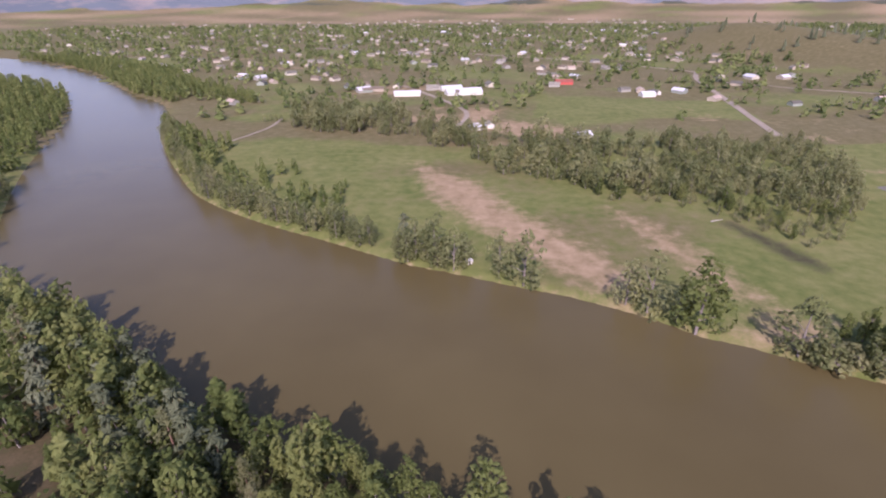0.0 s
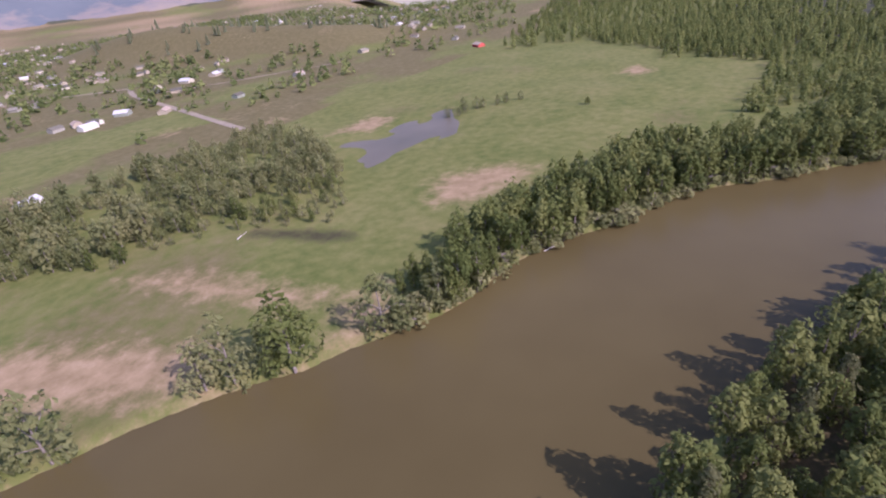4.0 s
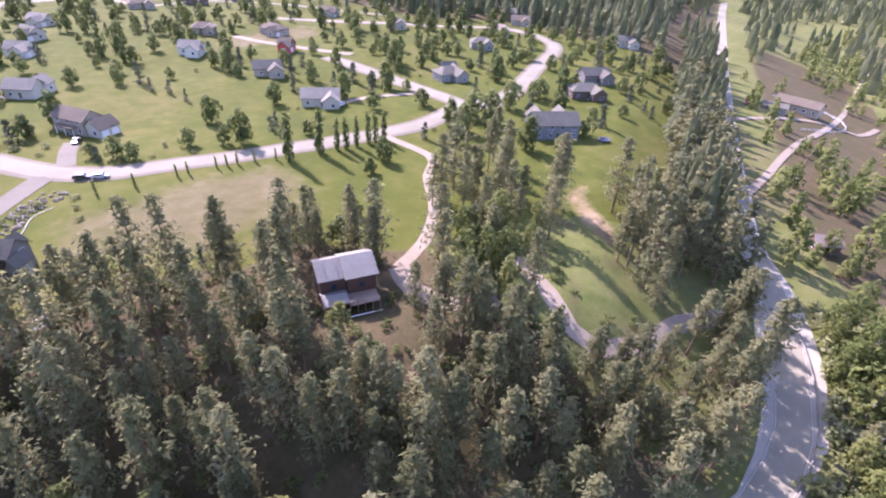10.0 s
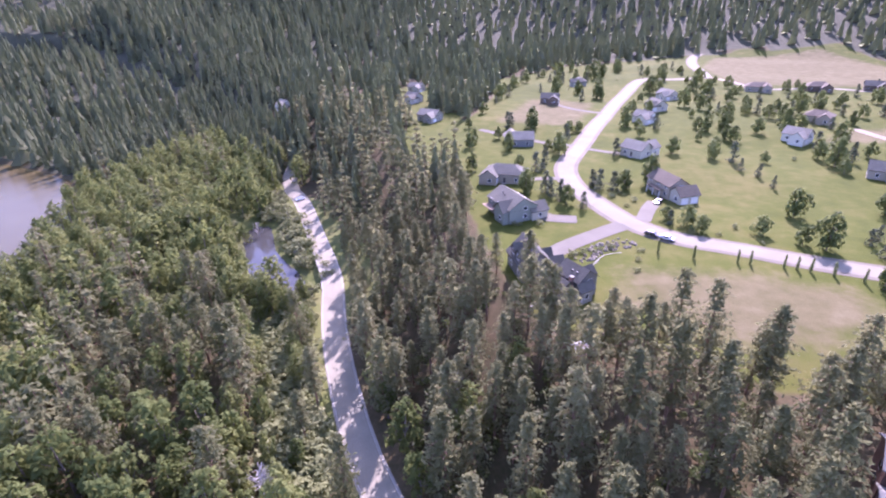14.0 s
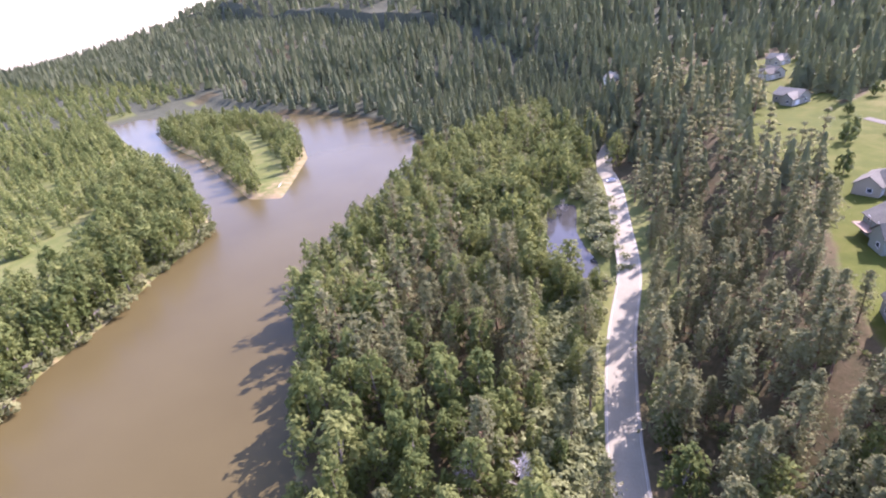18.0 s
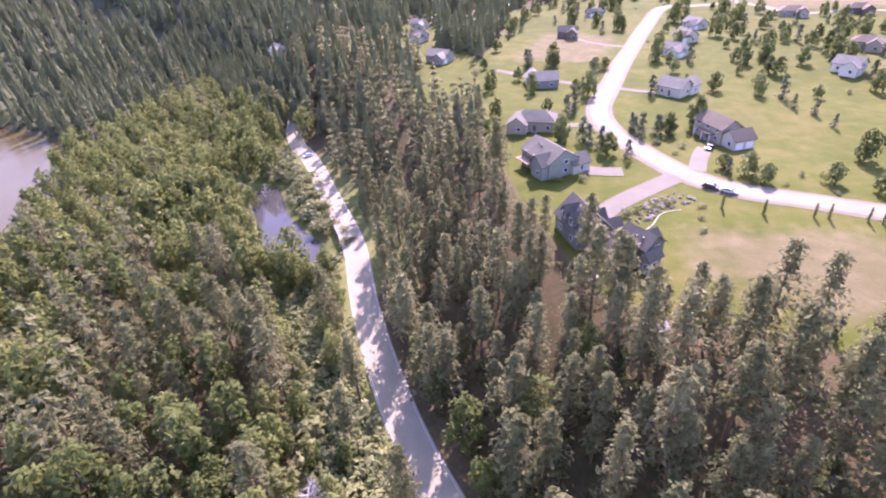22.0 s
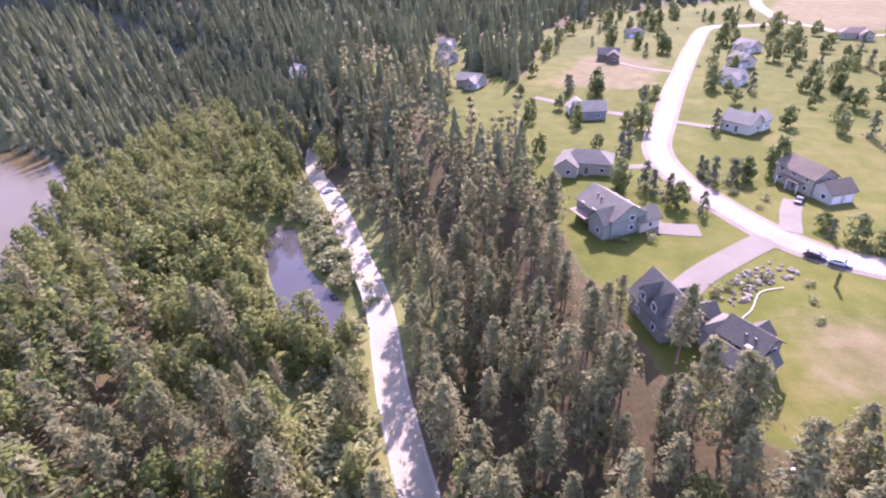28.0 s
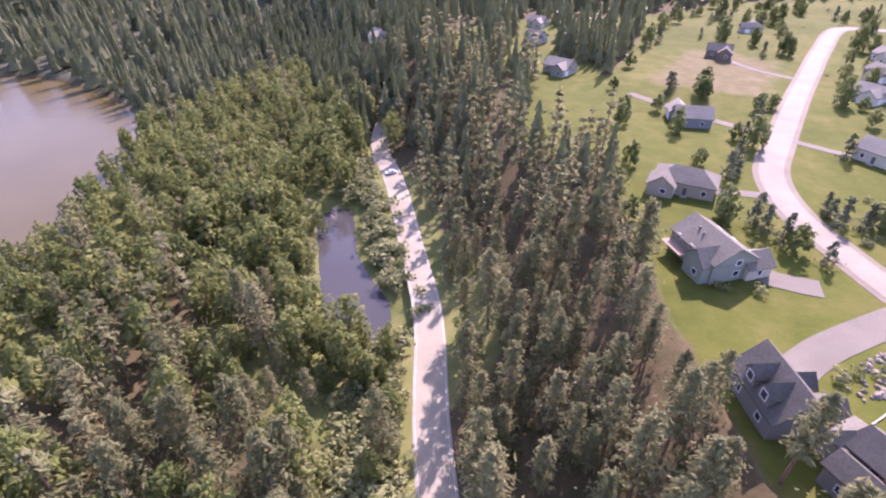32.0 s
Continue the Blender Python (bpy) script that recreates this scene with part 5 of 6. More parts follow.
# trees and bushes about the gardens
SPRUCES = [(59, -152), (57, -149), (77, -141), (71, -134), (83, -167), (80, -170), (74, -300), (71, -218), (1, -180), (-4, -173), (-6, -161), (-17, -113), (-17, -104), (-21, -117), (-50, -77), (-56, -75), (-110, -102), (-148, -134), (-184, -141), (-119, -77), (-77, -149), (-98, -168), (-57, -169), (-71, -183), (-120, -43), (-163, -55), (-157, -143), (75, -138), (63, -128), (60, -155), (49, -196), (80, -180), (77, -205), (72, -226), (52, -149), (47, -154), (117, -341), (36, -119), (13, -48), (9, -45), (17, -47), (28, -46), (33, -50)]
ROUND_TREES = [(31, -118), (11, -115), (1, -110), (-24, -64), (36, -123), (-77, -119), (48, -152), (3, -280), (80, -203), (75, -94), (70, -95), (-96, -207), (-56, -208), (-141, -360), (-86, -288), (-136, -256), (-127, -217), (-191, -269), (-185, -195), (-172, -145), (-132, -72), (-189, -120), (-158, -171), (-173, -64), (-78, -160), (-82, -141), (-91, -328), (4, -213), (39, -272), (69, -131), (111, -151), (110, -166), (84, -143), (107, -224), (-9, -256), (-31, -300), (35, -251), (91, -175), (28, -113), (4, -38), (-6, -46), (106, -132), (-110, -225), (-64, -190)]
LOW_SHRUBS = [(23, -112), (12, -108), (30, -113), (17, -119), (48, -168), (45, -139), (48, -91), (47, -97), (50, -146), (64, -143), (-38, -114), (-37, -129), (-96, -118), (-112, -121), (-45, -162), (-126, -110), (-144, -55), (58, -96), (49, -84), (53, -142), (48, -133), (57, -55), (55, -54), (77, -112), (60, -94), (63, -93), (55, -98), (66, -91), (84, -110), (4, -34), (26, -32), (0, -32)]
SHADE_TREES = [(-4, -133), (-4, -107), (-97, -183), (-99, -127), (-152, -189), (-33, -69), (-7, -250), (-33, -140), (-149, -82), (-4, -272), (38, -160), (84, -139), (-11, -261), (-5, -301), (41, -254), (-62, -160), (-120, -150), (-130, -260), (-105, -150), (-85, -175)]
KNOWN = {"spruce_tree": SPRUCES, "garden_tree": ROUND_TREES, "shrub": LOW_SHRUBS, "shade_tree": SHADE_TREES}
YARD_SCALE = {"garden_tree": (0.75, 1.4), "spruce_tree": (0.55, 1.05), "shrub": (0.45, 0.9), "shade_tree": (0.75, 1.25)}
YARD_LABEL = {"garden_tree": "leafy garden tree on a lawn", "spruce_tree": "dark conical spruce in a garden", "shrub": "round clipped shrub in a garden", "shade_tree": "large leafy shade tree among the houses"}
ROOMS = HOUSE_SPOTS + [(40, -198), (32, -150), (39, -148)] + [(o[0], o[1]) for o in OTHERS]


def garden(kind, x, y):
    """Plants a garden tree where neither street nor house stands in its way."""
    a, b = np.array([float(x)]), np.array([float(y)])
    wide = 1.2 if kind == "shrub" else 2.6
    if off_street(a, b, wide)[0] and min(math.hypot(x - p, y - q) for p, q in ROOMS) > 6 + wide:
        plant(kind, x, y, R.uniform(*YARD_SCALE[kind]), label=YARD_LABEL[kind])


for kind, spots in KNOWN.items():
    for x, y in spots:
        garden(kind, x, y)
TAKEN = [p for spots in KNOWN.values() for p in spots]
yard = scatter(-262, 130, -480, -30, 12.5, lambda x, y, z, dr, dd, so, r, az: (signed(x, y, LAWN_POLY) > 4) & off_house(x, y, 12) & np.all([signed(x, y, q) < -3 for q in DRY_FIELDS], 0) & ~((x > -60) & (x < 62) & (y > -102)) & ~((x > -25) & (x < 32) & (y < -115) & (y > -190)) & ~((x > 40) & (y > -190)) & (waves(x, y, 48, 95) > np.where((x < -35) & (y > -330), -0.7, -0.1)) & clear_of_others(x, y))
for x, y, z in yard:
    if min(math.hypot(x - p, y - q) for p, q in TAKEN) > 8:
        garden(R.choice(["garden_tree", "spruce_tree", "shrub", "shade_tree"], p=[0.42, 0.24, 0.12, 0.22]), x, y)
for x, y in [(33, -94.5), (22, -94), (19, -93.6), (11, -93), (8, -92.6), (5, -92), (0, -91), (-6, -89), (42, -97)]:
    plant("poplar_tree", x, y, 0.34, label="thin young street tree by the field edge")
for x, y, s in [(-9, -86, 1.3), (-20, -86, 1.3), (-26, -85, 0.9), (-29, -84, 0.9), (-33, -84, 0.9), (-38, -84, 0.95), (-41, -84, 0.9), (-44, -83, 0.85)]:
    plant("poplar_tree", x, y, s)
for x, y in [(7, -46), (11, -41), (1, -38), (5, -32), (39, -46), (-35, -5), (-46, -13), (-39, -44), (-41, -35), (-53, -42), (-60, -46), (-52, -58), (-43, -27), (-25, -37), (-50, -49), (76.5, -66), (88, -58), (70, -50), (97, -82), (63, -46), (54, -46), (31, -16), (6, -1), (28, 4),
             (-26, 41), (-10, 39), (-8, 33), (-11, 25), (-2, 20), (6, 19), (-47, 38.5), (-45, 36), (-36, 34), (-24, 33.5), (-57, 10), (-74, 2), (-64, 1), (-70, 6), (-18, -10), (-30, -12), (-27, -20), (-4, -11), (-14, 31), (-30, 47), (-20, 48)]:
    plant("pine_tree", x, y, R.uniform(0.5, 0.85), label="open grey-green pine at the lawn's edge")
for x, y, s in [(97, -27, 0.62), (91, -18, 0.5), (109, -44, 0.55), (84, -30, 0.6), (70, -12, 0.5), (121, -64, 0.5), (60, -2, 0.55), (76, -40, 0.5), (104, -36, 0.48), (48, 10, 0.5), (134, -88, 0.5)]:
    plant("cottonwood_tree", x, y, s * 1.4, label="light green leafy tree among the slope pines")


# ---- houses ----
def roof_gable(length, width, z, rise, over=0.5, thick=0.22):
    """A pitched roof with overhang and thickness, ridge along x."""
    bm = bmesh.new()
    x0, x1, y = -length / 2 - over, length / 2 + over, width / 2 + over
    drop = rise * over / (width / 2)
    prof = [(-y, z - drop), (0, z + rise), (y, z - drop), (y, z - drop + thick), (0, z + rise + thick), (-y, z - drop + thick)]
    ring = [[bm.verts.new((x, a, b)) for a, b in prof] for x in (x0, x1)]
    for i in range(6):
        j = (i + 1) % 6
        bm.faces.new((ring[0][i], ring[0][j], ring[1][j], ring[1][i]))
    for r, o in ((ring[0], 1), (ring[1], -1)):
        bm.faces.new([r[0], r[1], r[4], r[5]][::-o])
        bm.faces.new([r[1], r[2], r[3], r[4]][::-o])
    bmesh.ops.recalc_face_normals(bm, faces=bm.faces)
    return bm


def roof_hip(length, width, z, rise, over=0.5, thick=0.2):
    bm = bmesh.new()
    x, y = length / 2 + over, width / 2 + over
    rx = max(0.4, length / 2 - width / 2 * 0.9)
    low = [bm.verts.new(c) for c in ((-x, -y, z - 0.15), (x, -y, z - 0.15), (x, y, z - 0.15), (-x, y, z - 0.15))]
    up = [bm.verts.new((v.co.x, v.co.y, z - 0.15 + thick)) for v in low]
    a, b = bm.verts.new((-rx, 0, z + rise)), bm.verts.new((rx, 0, z + rise))
    bm.faces.new(low[::-1])
    for i in range(4):
        bm.faces.new((low[i], low[(i + 1) % 4], up[(i + 1) % 4], up[i]))
    bm.faces.new((up[0], up[1], b, a))
    bm.faces.new((up[1], up[2], b))
    bm.faces.new((up[2], up[3], a, b))
    bm.faces.new((up[3], up[0], a))
    bmesh.ops.recalc_face_normals(bm, faces=bm.faces)
    return bm


def body_gable(length, width, h, rise, hip=False):
    """The walls of a block, with gable ends unless hipped."""
    bm = bmesh.new()
    x, y = length / 2, width / 2
    ring = []
    for s in (-x, x):
        c = [(s, -y, -1.2), (s, y, -1.2), (s, y, h)] + ([] if hip else [(s, 0, h + rise)]) + [(s, -y, h)]
        ring.append([bm.verts.new(p) for p in c])
    n = len(ring[0])
    for i in range(n):
        j = (i + 1) % n
        bm.faces.new((ring[0][i], ring[0][j], ring[1][j], ring[1][i]))
    bm.faces.new(ring[0][::-1])
    bm.faces.new(ring[1])
    bmesh.ops.recalc_face_normals(bm, faces=bm.faces)
    return bm


def shift(bm, x, y, turn, z=0.0):
    bmesh.ops.transform(bm, matrix=pose(x, y, z, 0, 0, turn), verts=bm.verts)
    return bm


def window(parent, x, y, z, w, h, turn, trim):
    """A framed window standing 6 cm proud of a wall that faces -y before the turn."""
    f = bmesh.new()
    for a, b, c, d in ((-w / 2 - 0.1, w / 2 + 0.1, -h / 2 - 0.1, -h / 2), (-w / 2 - 0.1, w / 2 + 0.1, h / 2, h / 2 + 0.1), (-w / 2 - 0.1, -w / 2, -h / 2, h / 2), (w / 2, w / 2 + 0.1, -h / 2, h / 2)):
        block(f, a, b, -0.08, 0.06, c, d)
    if w > 1.4:
        block(f, -0.04, 0.04, -0.06, 0.04, -h / 2, h / 2)
    win = part("window", shift(f, x, y, turn, z), trim, parent)
    part("pane", shift(box(-w / 2, w / 2, -0.03, 0.03, -h / 2, h / 2), x, y, turn, z), GLASS, win)


def wing(root, cx, cy, turn, length, width, h, rise, wall, roof, hip=False, trim=TRIM, rows=1, garage=0, door=False):
    """One block of a house with walls, roof, windows and doors."""
    part("wall", shift(body_gable(length, width, h, rise, hip), cx, cy, turn), wall, root)
    part("roof", shift((roof_hip if hip else roof_gable)(length, width, h, rise), cx, cy, turn), roof, root)
    c, s = math.cos(radians(turn)), math.sin(radians(turn))

    def spot(lx, ly):
        return cx + lx * c - ly * s, cy + lx * s + ly * c

    for row in range(rows):
        z = 1.55 + row * 2.75
        for side in (-1, 1):
            n = max(1, int(length / 4.2))
            for i in range(n):
                lx = (i + 0.5 - n / 2) * length / n
                if (garage == side and row == 0) or (door and side == -1 and row == 0 and i == n // 2):
                    continue
                window(root, *spot(lx, side * width / 2), z, 1.5 if i % 2 else 1.1, 1.25, turn + (0 if side < 0 else 180), trim)
        for side in (-1, 1):
            window(root, *spot(side * length / 2, 0.8 * side), z, 1.3, 1.25, turn + (-90 if side < 0 else 90), trim)
    if door:
        d = part("door", shift(box(-0.5, 0.5, -0.07, 0.05, 0, 2.1), *spot(0.6, -width / 2), turn, 0.1), DARK_TRIM, root)
        part("step", shift(box(-0.9, 0.9, -1.2, -0.08, -0.5, 0.1), *spot(0.6, -width / 2), turn), CONCRETE, root)
    if garage:
        n = 2 if length > 7 else 1
        for i in range(n):
            x, y = spot((i + 0.5 - n / 2) * length / n, garage * width / 2)
            part("garage_door", shift(box(-1.3, 1.3, -0.07, 0.04, 0, 2.2), x, y, turn + (0 if garage < 0 else 180), 0.05), GARAGE, root)


def chimney(root, x, y, z):
    bm = box(x - 0.45, x + 0.45, y - 0.35, y + 0.35, 1.0, z)
    c = part("chimney", bm, BRICK, root)
    part("chimney_cap", box(x - 0.55, x + 0.55, y - 0.45, y + 0.45, z, z + 0.12), CONCRETE, c)


def vents(root, spots):
    for x, y, z in spots:
        part("roof_vent", box(x - 0.18, x + 0.18, y - 0.18, y + 0.18, z - 0.5, z + 0.3), DARK_TRIM, root)


def deck(root, x0, x1, y0, y1, z):
    d = part("deck", box(x0, x1, y0, y1, z - 0.2, z), DECKWOOD, root)
    for x in np.linspace(x0 + 0.1, x1 - 0.1, 5):
        part("deck_post", box(x - 0.06, x + 0.06, y0 + 0.02, y0 + 0.14, z - 3.0, z + 1.0), DECKWOOD, d)
    part("deck_rail", box(x0, x1, y0 + 0.03, y0 + 0.13, z + 0.95, z + 1.03), DECKWOOD, d)


def house(x, y, turn, label, z=None):
    return thing("house", x, y, height(x, y) + 0.25 if z is None else z, turn, label, "house", "houses on the bench")


# log house above the road
h = house(14.2, -21.6, 160, "dark log house with a grey metal roof and wooden decks")
wing(h, 2.6, -0.3, 0, 6.0, 8.6, 6.5, 2.3, WALLS["log"], METAL_ROOF, trim=DARK_TRIM, rows=2, door=True)
wing(h, -3.0, 0, 0, 5.4, 7.4, 6.4, 2.1, WALLS["log"], METAL_ROOF, trim=DARK_TRIM, rows=2)
wing(h, -3.4, -5.6, 0, 4.2, 3.8, 2.9, 0.7, WALLS["log"], METAL_ROOF, trim=DARK_TRIM)
for i in range(5):
    part("roof_seam", shift(box(-0.05, 0.05, -4.6, 0, 0, 0.07), -4.6 + i * 2.4, 0, 0, 0), METAL_ROOF, h).matrix_local = pose(0, 0, 9.02, math.degrees(math.atan2(2.2, 4.1)), 0, 0)
deck(h, -1.0, 5.4, -8.4, -4.6, 2.4)
part("deck", box(-1.2, 5.6, -9.6, -4.6, -0.5, -0.3), DECKWOOD, h)
part("deck_rail", box(-1.2, 5.6, -9.6, -9.45, 0.5, 0.62), TRIM, h, "white painted rail")
# pair of houses at the pines' edge
h = house(65.4, -69.6, 315, "large grey house with two stepped slate roofs")
wing(h, 0.2, -1.2, 0, 7.4, 6.2, 5.2, 2.3, WALLS["slate"], ROOFS["slate"], rows=2)
wing(h, 0.8, 3.9, 0, 5.6, 4.4, 3.7, 1.6, WALLS["slate"], ROOFS["slate"], rows=1)
wing(h, 5.0, -1.6, 90, 6.4, 4.6, 3.6, 2.4, WALLS["grey"], ROOFS["grey"], hip=True, garage=1)
wing(h, -4.0, 0.4, 90, 4.0, 2.2, 3.6, 1.3, WALLS["grey"], ROOFS["grey"])
wing(h, 0.6, -4.6, 90, 3.4, 3.0, 4.4, 1.5, WALLS["slate"], ROOFS["slate"])
vents(h, [(-1.4, 0.4, 6.5), (0.2, 0.5, 6.4), (-1.9, 3.0, 4.9)])
chimney(h, -1.6, 2.4, 6.1)
h = house(76.9, -79.6, 296, "grey two-storey house with a steep slate roof and dormers")
wing(h, 0, 0, 0, 12.0, 9.0, 3.9, 4.5, WALLS["slate"], ROOFS["slate"], rows=1, door=True)
for x in (-2.2, 1.7):
    gable = part("dormer", shift(body_gable(4.4, 2.7, 2.0, 1.7), x, 2.2, 90, 4.3), WALLS["slate"], h)
    part("dormer_roof", shift(roof_gable(4.4, 2.7, 2.0, 1.7, 0.35, 0.16), x, 2.2, 90, 4.3), ROOFS["slate"], gable)
    window(h, x, 4.43, 5.6, 1.3, 1.5, 180, TRIM)
wing(h, -3.0, -5.0, 90, 5.0, 5.0, 3.0, 2.0, WALLS["slate"], ROOFS["slate"], garage=-1)
wing(h, 2.6, -4.8, 90, 3.4, 3.2, 3.0, 1.7, WALLS["slate"], ROOFS["slate"])
# row down the street
h = house(87, -120, 307, "large grey-green house with a broad grey roof and deck")
wing(h, 0, 0, 0, 15, 10.5, 4.8, 3.2, WALLS["sage"], ROOFS["grey"], rows=2, door=True)
wing(h, -4.0, 3.6, 90, 7.5, 6.0, 4.2, 2.6, WALLS["sage"], ROOFS["grey"], rows=1)
wing(h, -5.5, -6.0, 90, 6.0, 6.0, 3.0, 2.2, WALLS["cream"], ROOFS["grey"], garage=-1)
deck(h, 0.0, 7.0, 5.3, 8.0, 2.6)
vents(h, [(3, 2.0, 7.2), (1, 2.4, 7.0)])
h = house(94, -155, 175, "long tan house under a grey hipped roof")
wing(h, 0, 0, 0, 16, 9.5, 3.6, 3.0, WALLS["tan"], ROOFS["grey"], hip=True, door=True)
wing(h, -5.5, -4, 90, 8, 7, 3.2, 2.6, WALLS["tan"], ROOFS["grey"], garage=-1)
h = house(94.5, -214, 12, "grey house with a pale shingled roof")
wing(h, 0, 0, 0, 12.5, 9, 3.6, 3.0, WALLS["blue"], ROOFS["pale"], door=True)
wing(h, 4, -6, 90, 8, 7, 3.4, 2.6, WALLS["blue"], ROOFS["pale"], garage=-1)
h = house(40, -198, 139, "cream house with a pale gabled roof")
wing(h, 0, 0, 0, 11, 8.5, 3.6, 2.8, WALLS["cream"], ROOFS["pale"], door=True)
wing(h, 3, 5.5, 90, 6, 6.5, 3.6, 2.6, WALLS["white"], ROOFS["pale"])
h = house(32.5, -150, 117, "long tan two-storey house with a brown roof and garage wing")
wing(h, -1, 0, 0, 13.5, 7.6, 5.0, 2.6, WALLS["tan"], ROOFS["brown"], rows=2, door=True)
wing(h, 8.4, 0.6, 90, 7.5, 6.4, 3.2, 2.4, WALLS["cream"], ROOFS["brown"], garage=-1)
part("porch_roof", box(-5, 3, -5.9, -3.8, 2.7, 2.9), ROOFS["brown"], h)
for x in (-4.8, -1.0, 2.8):
    part("porch_post", box(x - 0.1, x + 0.1, -5.8, -5.6, -0.3, 2.7), TRIM, h)
h = house(-97, -50, 145, "blue-grey house with twin front gables")
wing(h, 0, 0, 0, 17, 10, 5.2, 3.4, WALLS["blue"], ROOFS["grey"], rows=2, door=True)
wing(h, -4.5, 5.5, 90, 8, 6, 5.0, 3.0, WALLS["blue"], ROOFS["grey"], rows=2)
wing(h, 5.0, 5.5, 90, 8, 6, 5.0, 3.0, WALLS["blue"], ROOFS["grey"], rows=2)
deck(h, -3, 3, 8.2, 11.0, 2.2)
for x, y, turn, l, w, wall, roof, hip in OTHERS:
    h = house(x, y, turn, "%s house with a %s %s roof among garden trees" % (wall, roof, "hipped" if hip else "gabled"))
    l, w = l * 0.88, w * 0.9
    wing(h, 0, 0, 0, l, w, 3.5, 2.7, WALLS[wall], ROOFS[roof], hip=bool(hip), door=True)
    wing(h, l * 0.28, -w * 0.55, 90, 7.0, 6.5, 3.2, 2.3, WALLS[wall], ROOFS[roof], garage=-1)
# farm buildings west of the road
h = thing("barn", -267, -10, height(-267, -10) + 0.2, 88, "long brown-roofed stable block on a fenced yard", "barn")
wing(h, 0, 0, 0, 22, 10, 3.6, 2.6, WALLS["tan"], ROOFS["brown"])
h = thing("barn", -245, -16, height(-245, -16) + 0.2, 100, "low grey farm shed beside the stable", "barn")
wing(h, 0, 0, 0, 12, 7, 2.8, 1.4, WALLS["grey"], ROOFS["grey"])
h = thing("cabin", -112, 41, height(-112, 41) + 0.2, 130, "small brown cabin with a tan roof below the road", "cabin")
wing(h, 0, 0, 0, 7, 5, 2.8, 1.9, WALLS["brown"], ROOFS["tan"])
h = thing("garden_shed", 63.5, -46.5, height(63.5, -46.5) + 0.1, 30, "small pale garden shed among the pines", "shed")
part("wall", body_gable(3.4, 2.6, 2.0, 0.8), WALLS["grey"], h)
part("roof", roof_gable(3.4, 2.6, 2.0, 0.8, 0.25, 0.1), WHITE_ROOF, h)
part("door", box(-0.4, 0.4, -1.36, -1.28, 0, 1.8), DARK_TRIM, h)
h = thing("patio", 74.5, -62.5, height(74.5, -62.5) + 0.1, 40, "small pale stone patio beside the grey house", "patio")
part("slab", box(-1.3, 1.3, -0.7, 0.7, -0.6, 0.1), CONCRETE, h)

# ---- the far town ----
def town_house(x, y, turn, l, w, wall, roof, name="town_house", h=3.2):
    t = thing(name, x, y, height(x, y), turn, "%s in the valley town" % ("small pale house" if name == "town_house" else "long white-roofed building"), "house" if name == "town_house" else "building", "houses of the far town")
    part("wall", body_gable(l, w, h, w * 0.25), wall, t)
    part("roof", roof_gable(l, w, h, w * 0.25, 0.4, 0.2), roof, t)


for x, y, turn, l, w, wall, roof in [(24, 612, 15, 42, 16, "white", WHITE_ROOF), (-41, 606, 5, 30, 10, "white", WHITE_ROOF), (110, 401, 20, 13, 9, "white", WHITE_ROOF), (231, 594, 10, 16, 10, "white", WHITE_ROOF), (157, 689, 0, 22, 11, "red", ROOFS["red"]), (293, 565, 40, 15, 9, "tan", ROOFS["tan"]), (28, 434, 10, 16, 9, "white", WHITE_ROOF), (40, 442, 100, 10, 7, "white", ROOFS["pale"]),
                                     (10, 640, 20, 26, 10, "white", WHITE_ROOF), (648, 400, 60, 16, 10, "red", ROOFS["tan"]), (245, 606, 100, 10, 8, "white", ROOFS["grey"]), (-80, 640, 0, 18, 9, "tan", ROOFS["brown"])]:
    town_house(x, y, turn, l, w, WALLS[wall], roof, "long_building" if l > 20 else "town_house")
rt = np.random.RandomState(5)
count = 0
while count < 260:
    az, r = math.radians(rt.uniform(34, 128)), rt.uniform(600, 2300)
    x, y = 60 + r * math.cos(az), r * math.sin(az)
    if waves(x, y, 240, 91) + 0.5 * waves(x, y, 90, 92) < 0.1 or y < 480:
        continue
    zz, dr, *_ = lay(np.array([x]), np.array([y]))
    if dr[0] < 40 or zz[0] > 14:
        continue
    s = rt.uniform(0.8, 1.3)
    town_house(x, y, rt.uniform(0, 180), 13 * s, 9 * s, WALLS[rt.choice(["cream", "grey", "tan", "sage"])], rt.choice([WHITE_ROOF, ROOFS["pale"], ROOFS["grey"], ROOFS["brown"], ROOFS["slate"], ROOFS["tan"]]))
    count += 1

# the densest part of the town, too far off to tell its houses apart
pieces, mats_of = [], []
while len(pieces) < 420:
    az, r = math.radians(rt.uniform(36, 127)), rt.uniform(900, 2900)
    x, y = 60 + r * math.cos(az), r * math.sin(az)
    if waves(x, y, 300, 91) + 0.5 * waves(x, y, 90, 92) < -0.15:
        continue
    pieces.append((x, y, rt.uniform(0, 3.14), rt.uniform(4.5, 8), rt.uniform(3.5, 5), rt.uniform(3.0, 4.2)))
pieces = np.array(pieces)
zs, drs = lay(pieces[:, 0], pieces[:, 1])[:2]
ok = (zs < 16) & (drs > 40)
pieces, zs = pieces[ok], zs[ok]
cx, sx = np.cos(pieces[:, 2]), np.sin(pieces[:, 2])
shape = np.array([(-1, -1, 0), (1, -1, 0), (1, 1, 0), (-1, 1, 0), (-1, -1, 1), (1, -1, 1), (1, 1, 1), (-1, 1, 1), (-1, 0, 1.7), (1, 0, 1.7)], float)
ux, uy = shape[None, :, 0] * pieces[:, 3, None], shape[None, :, 1] * pieces[:, 4, None]
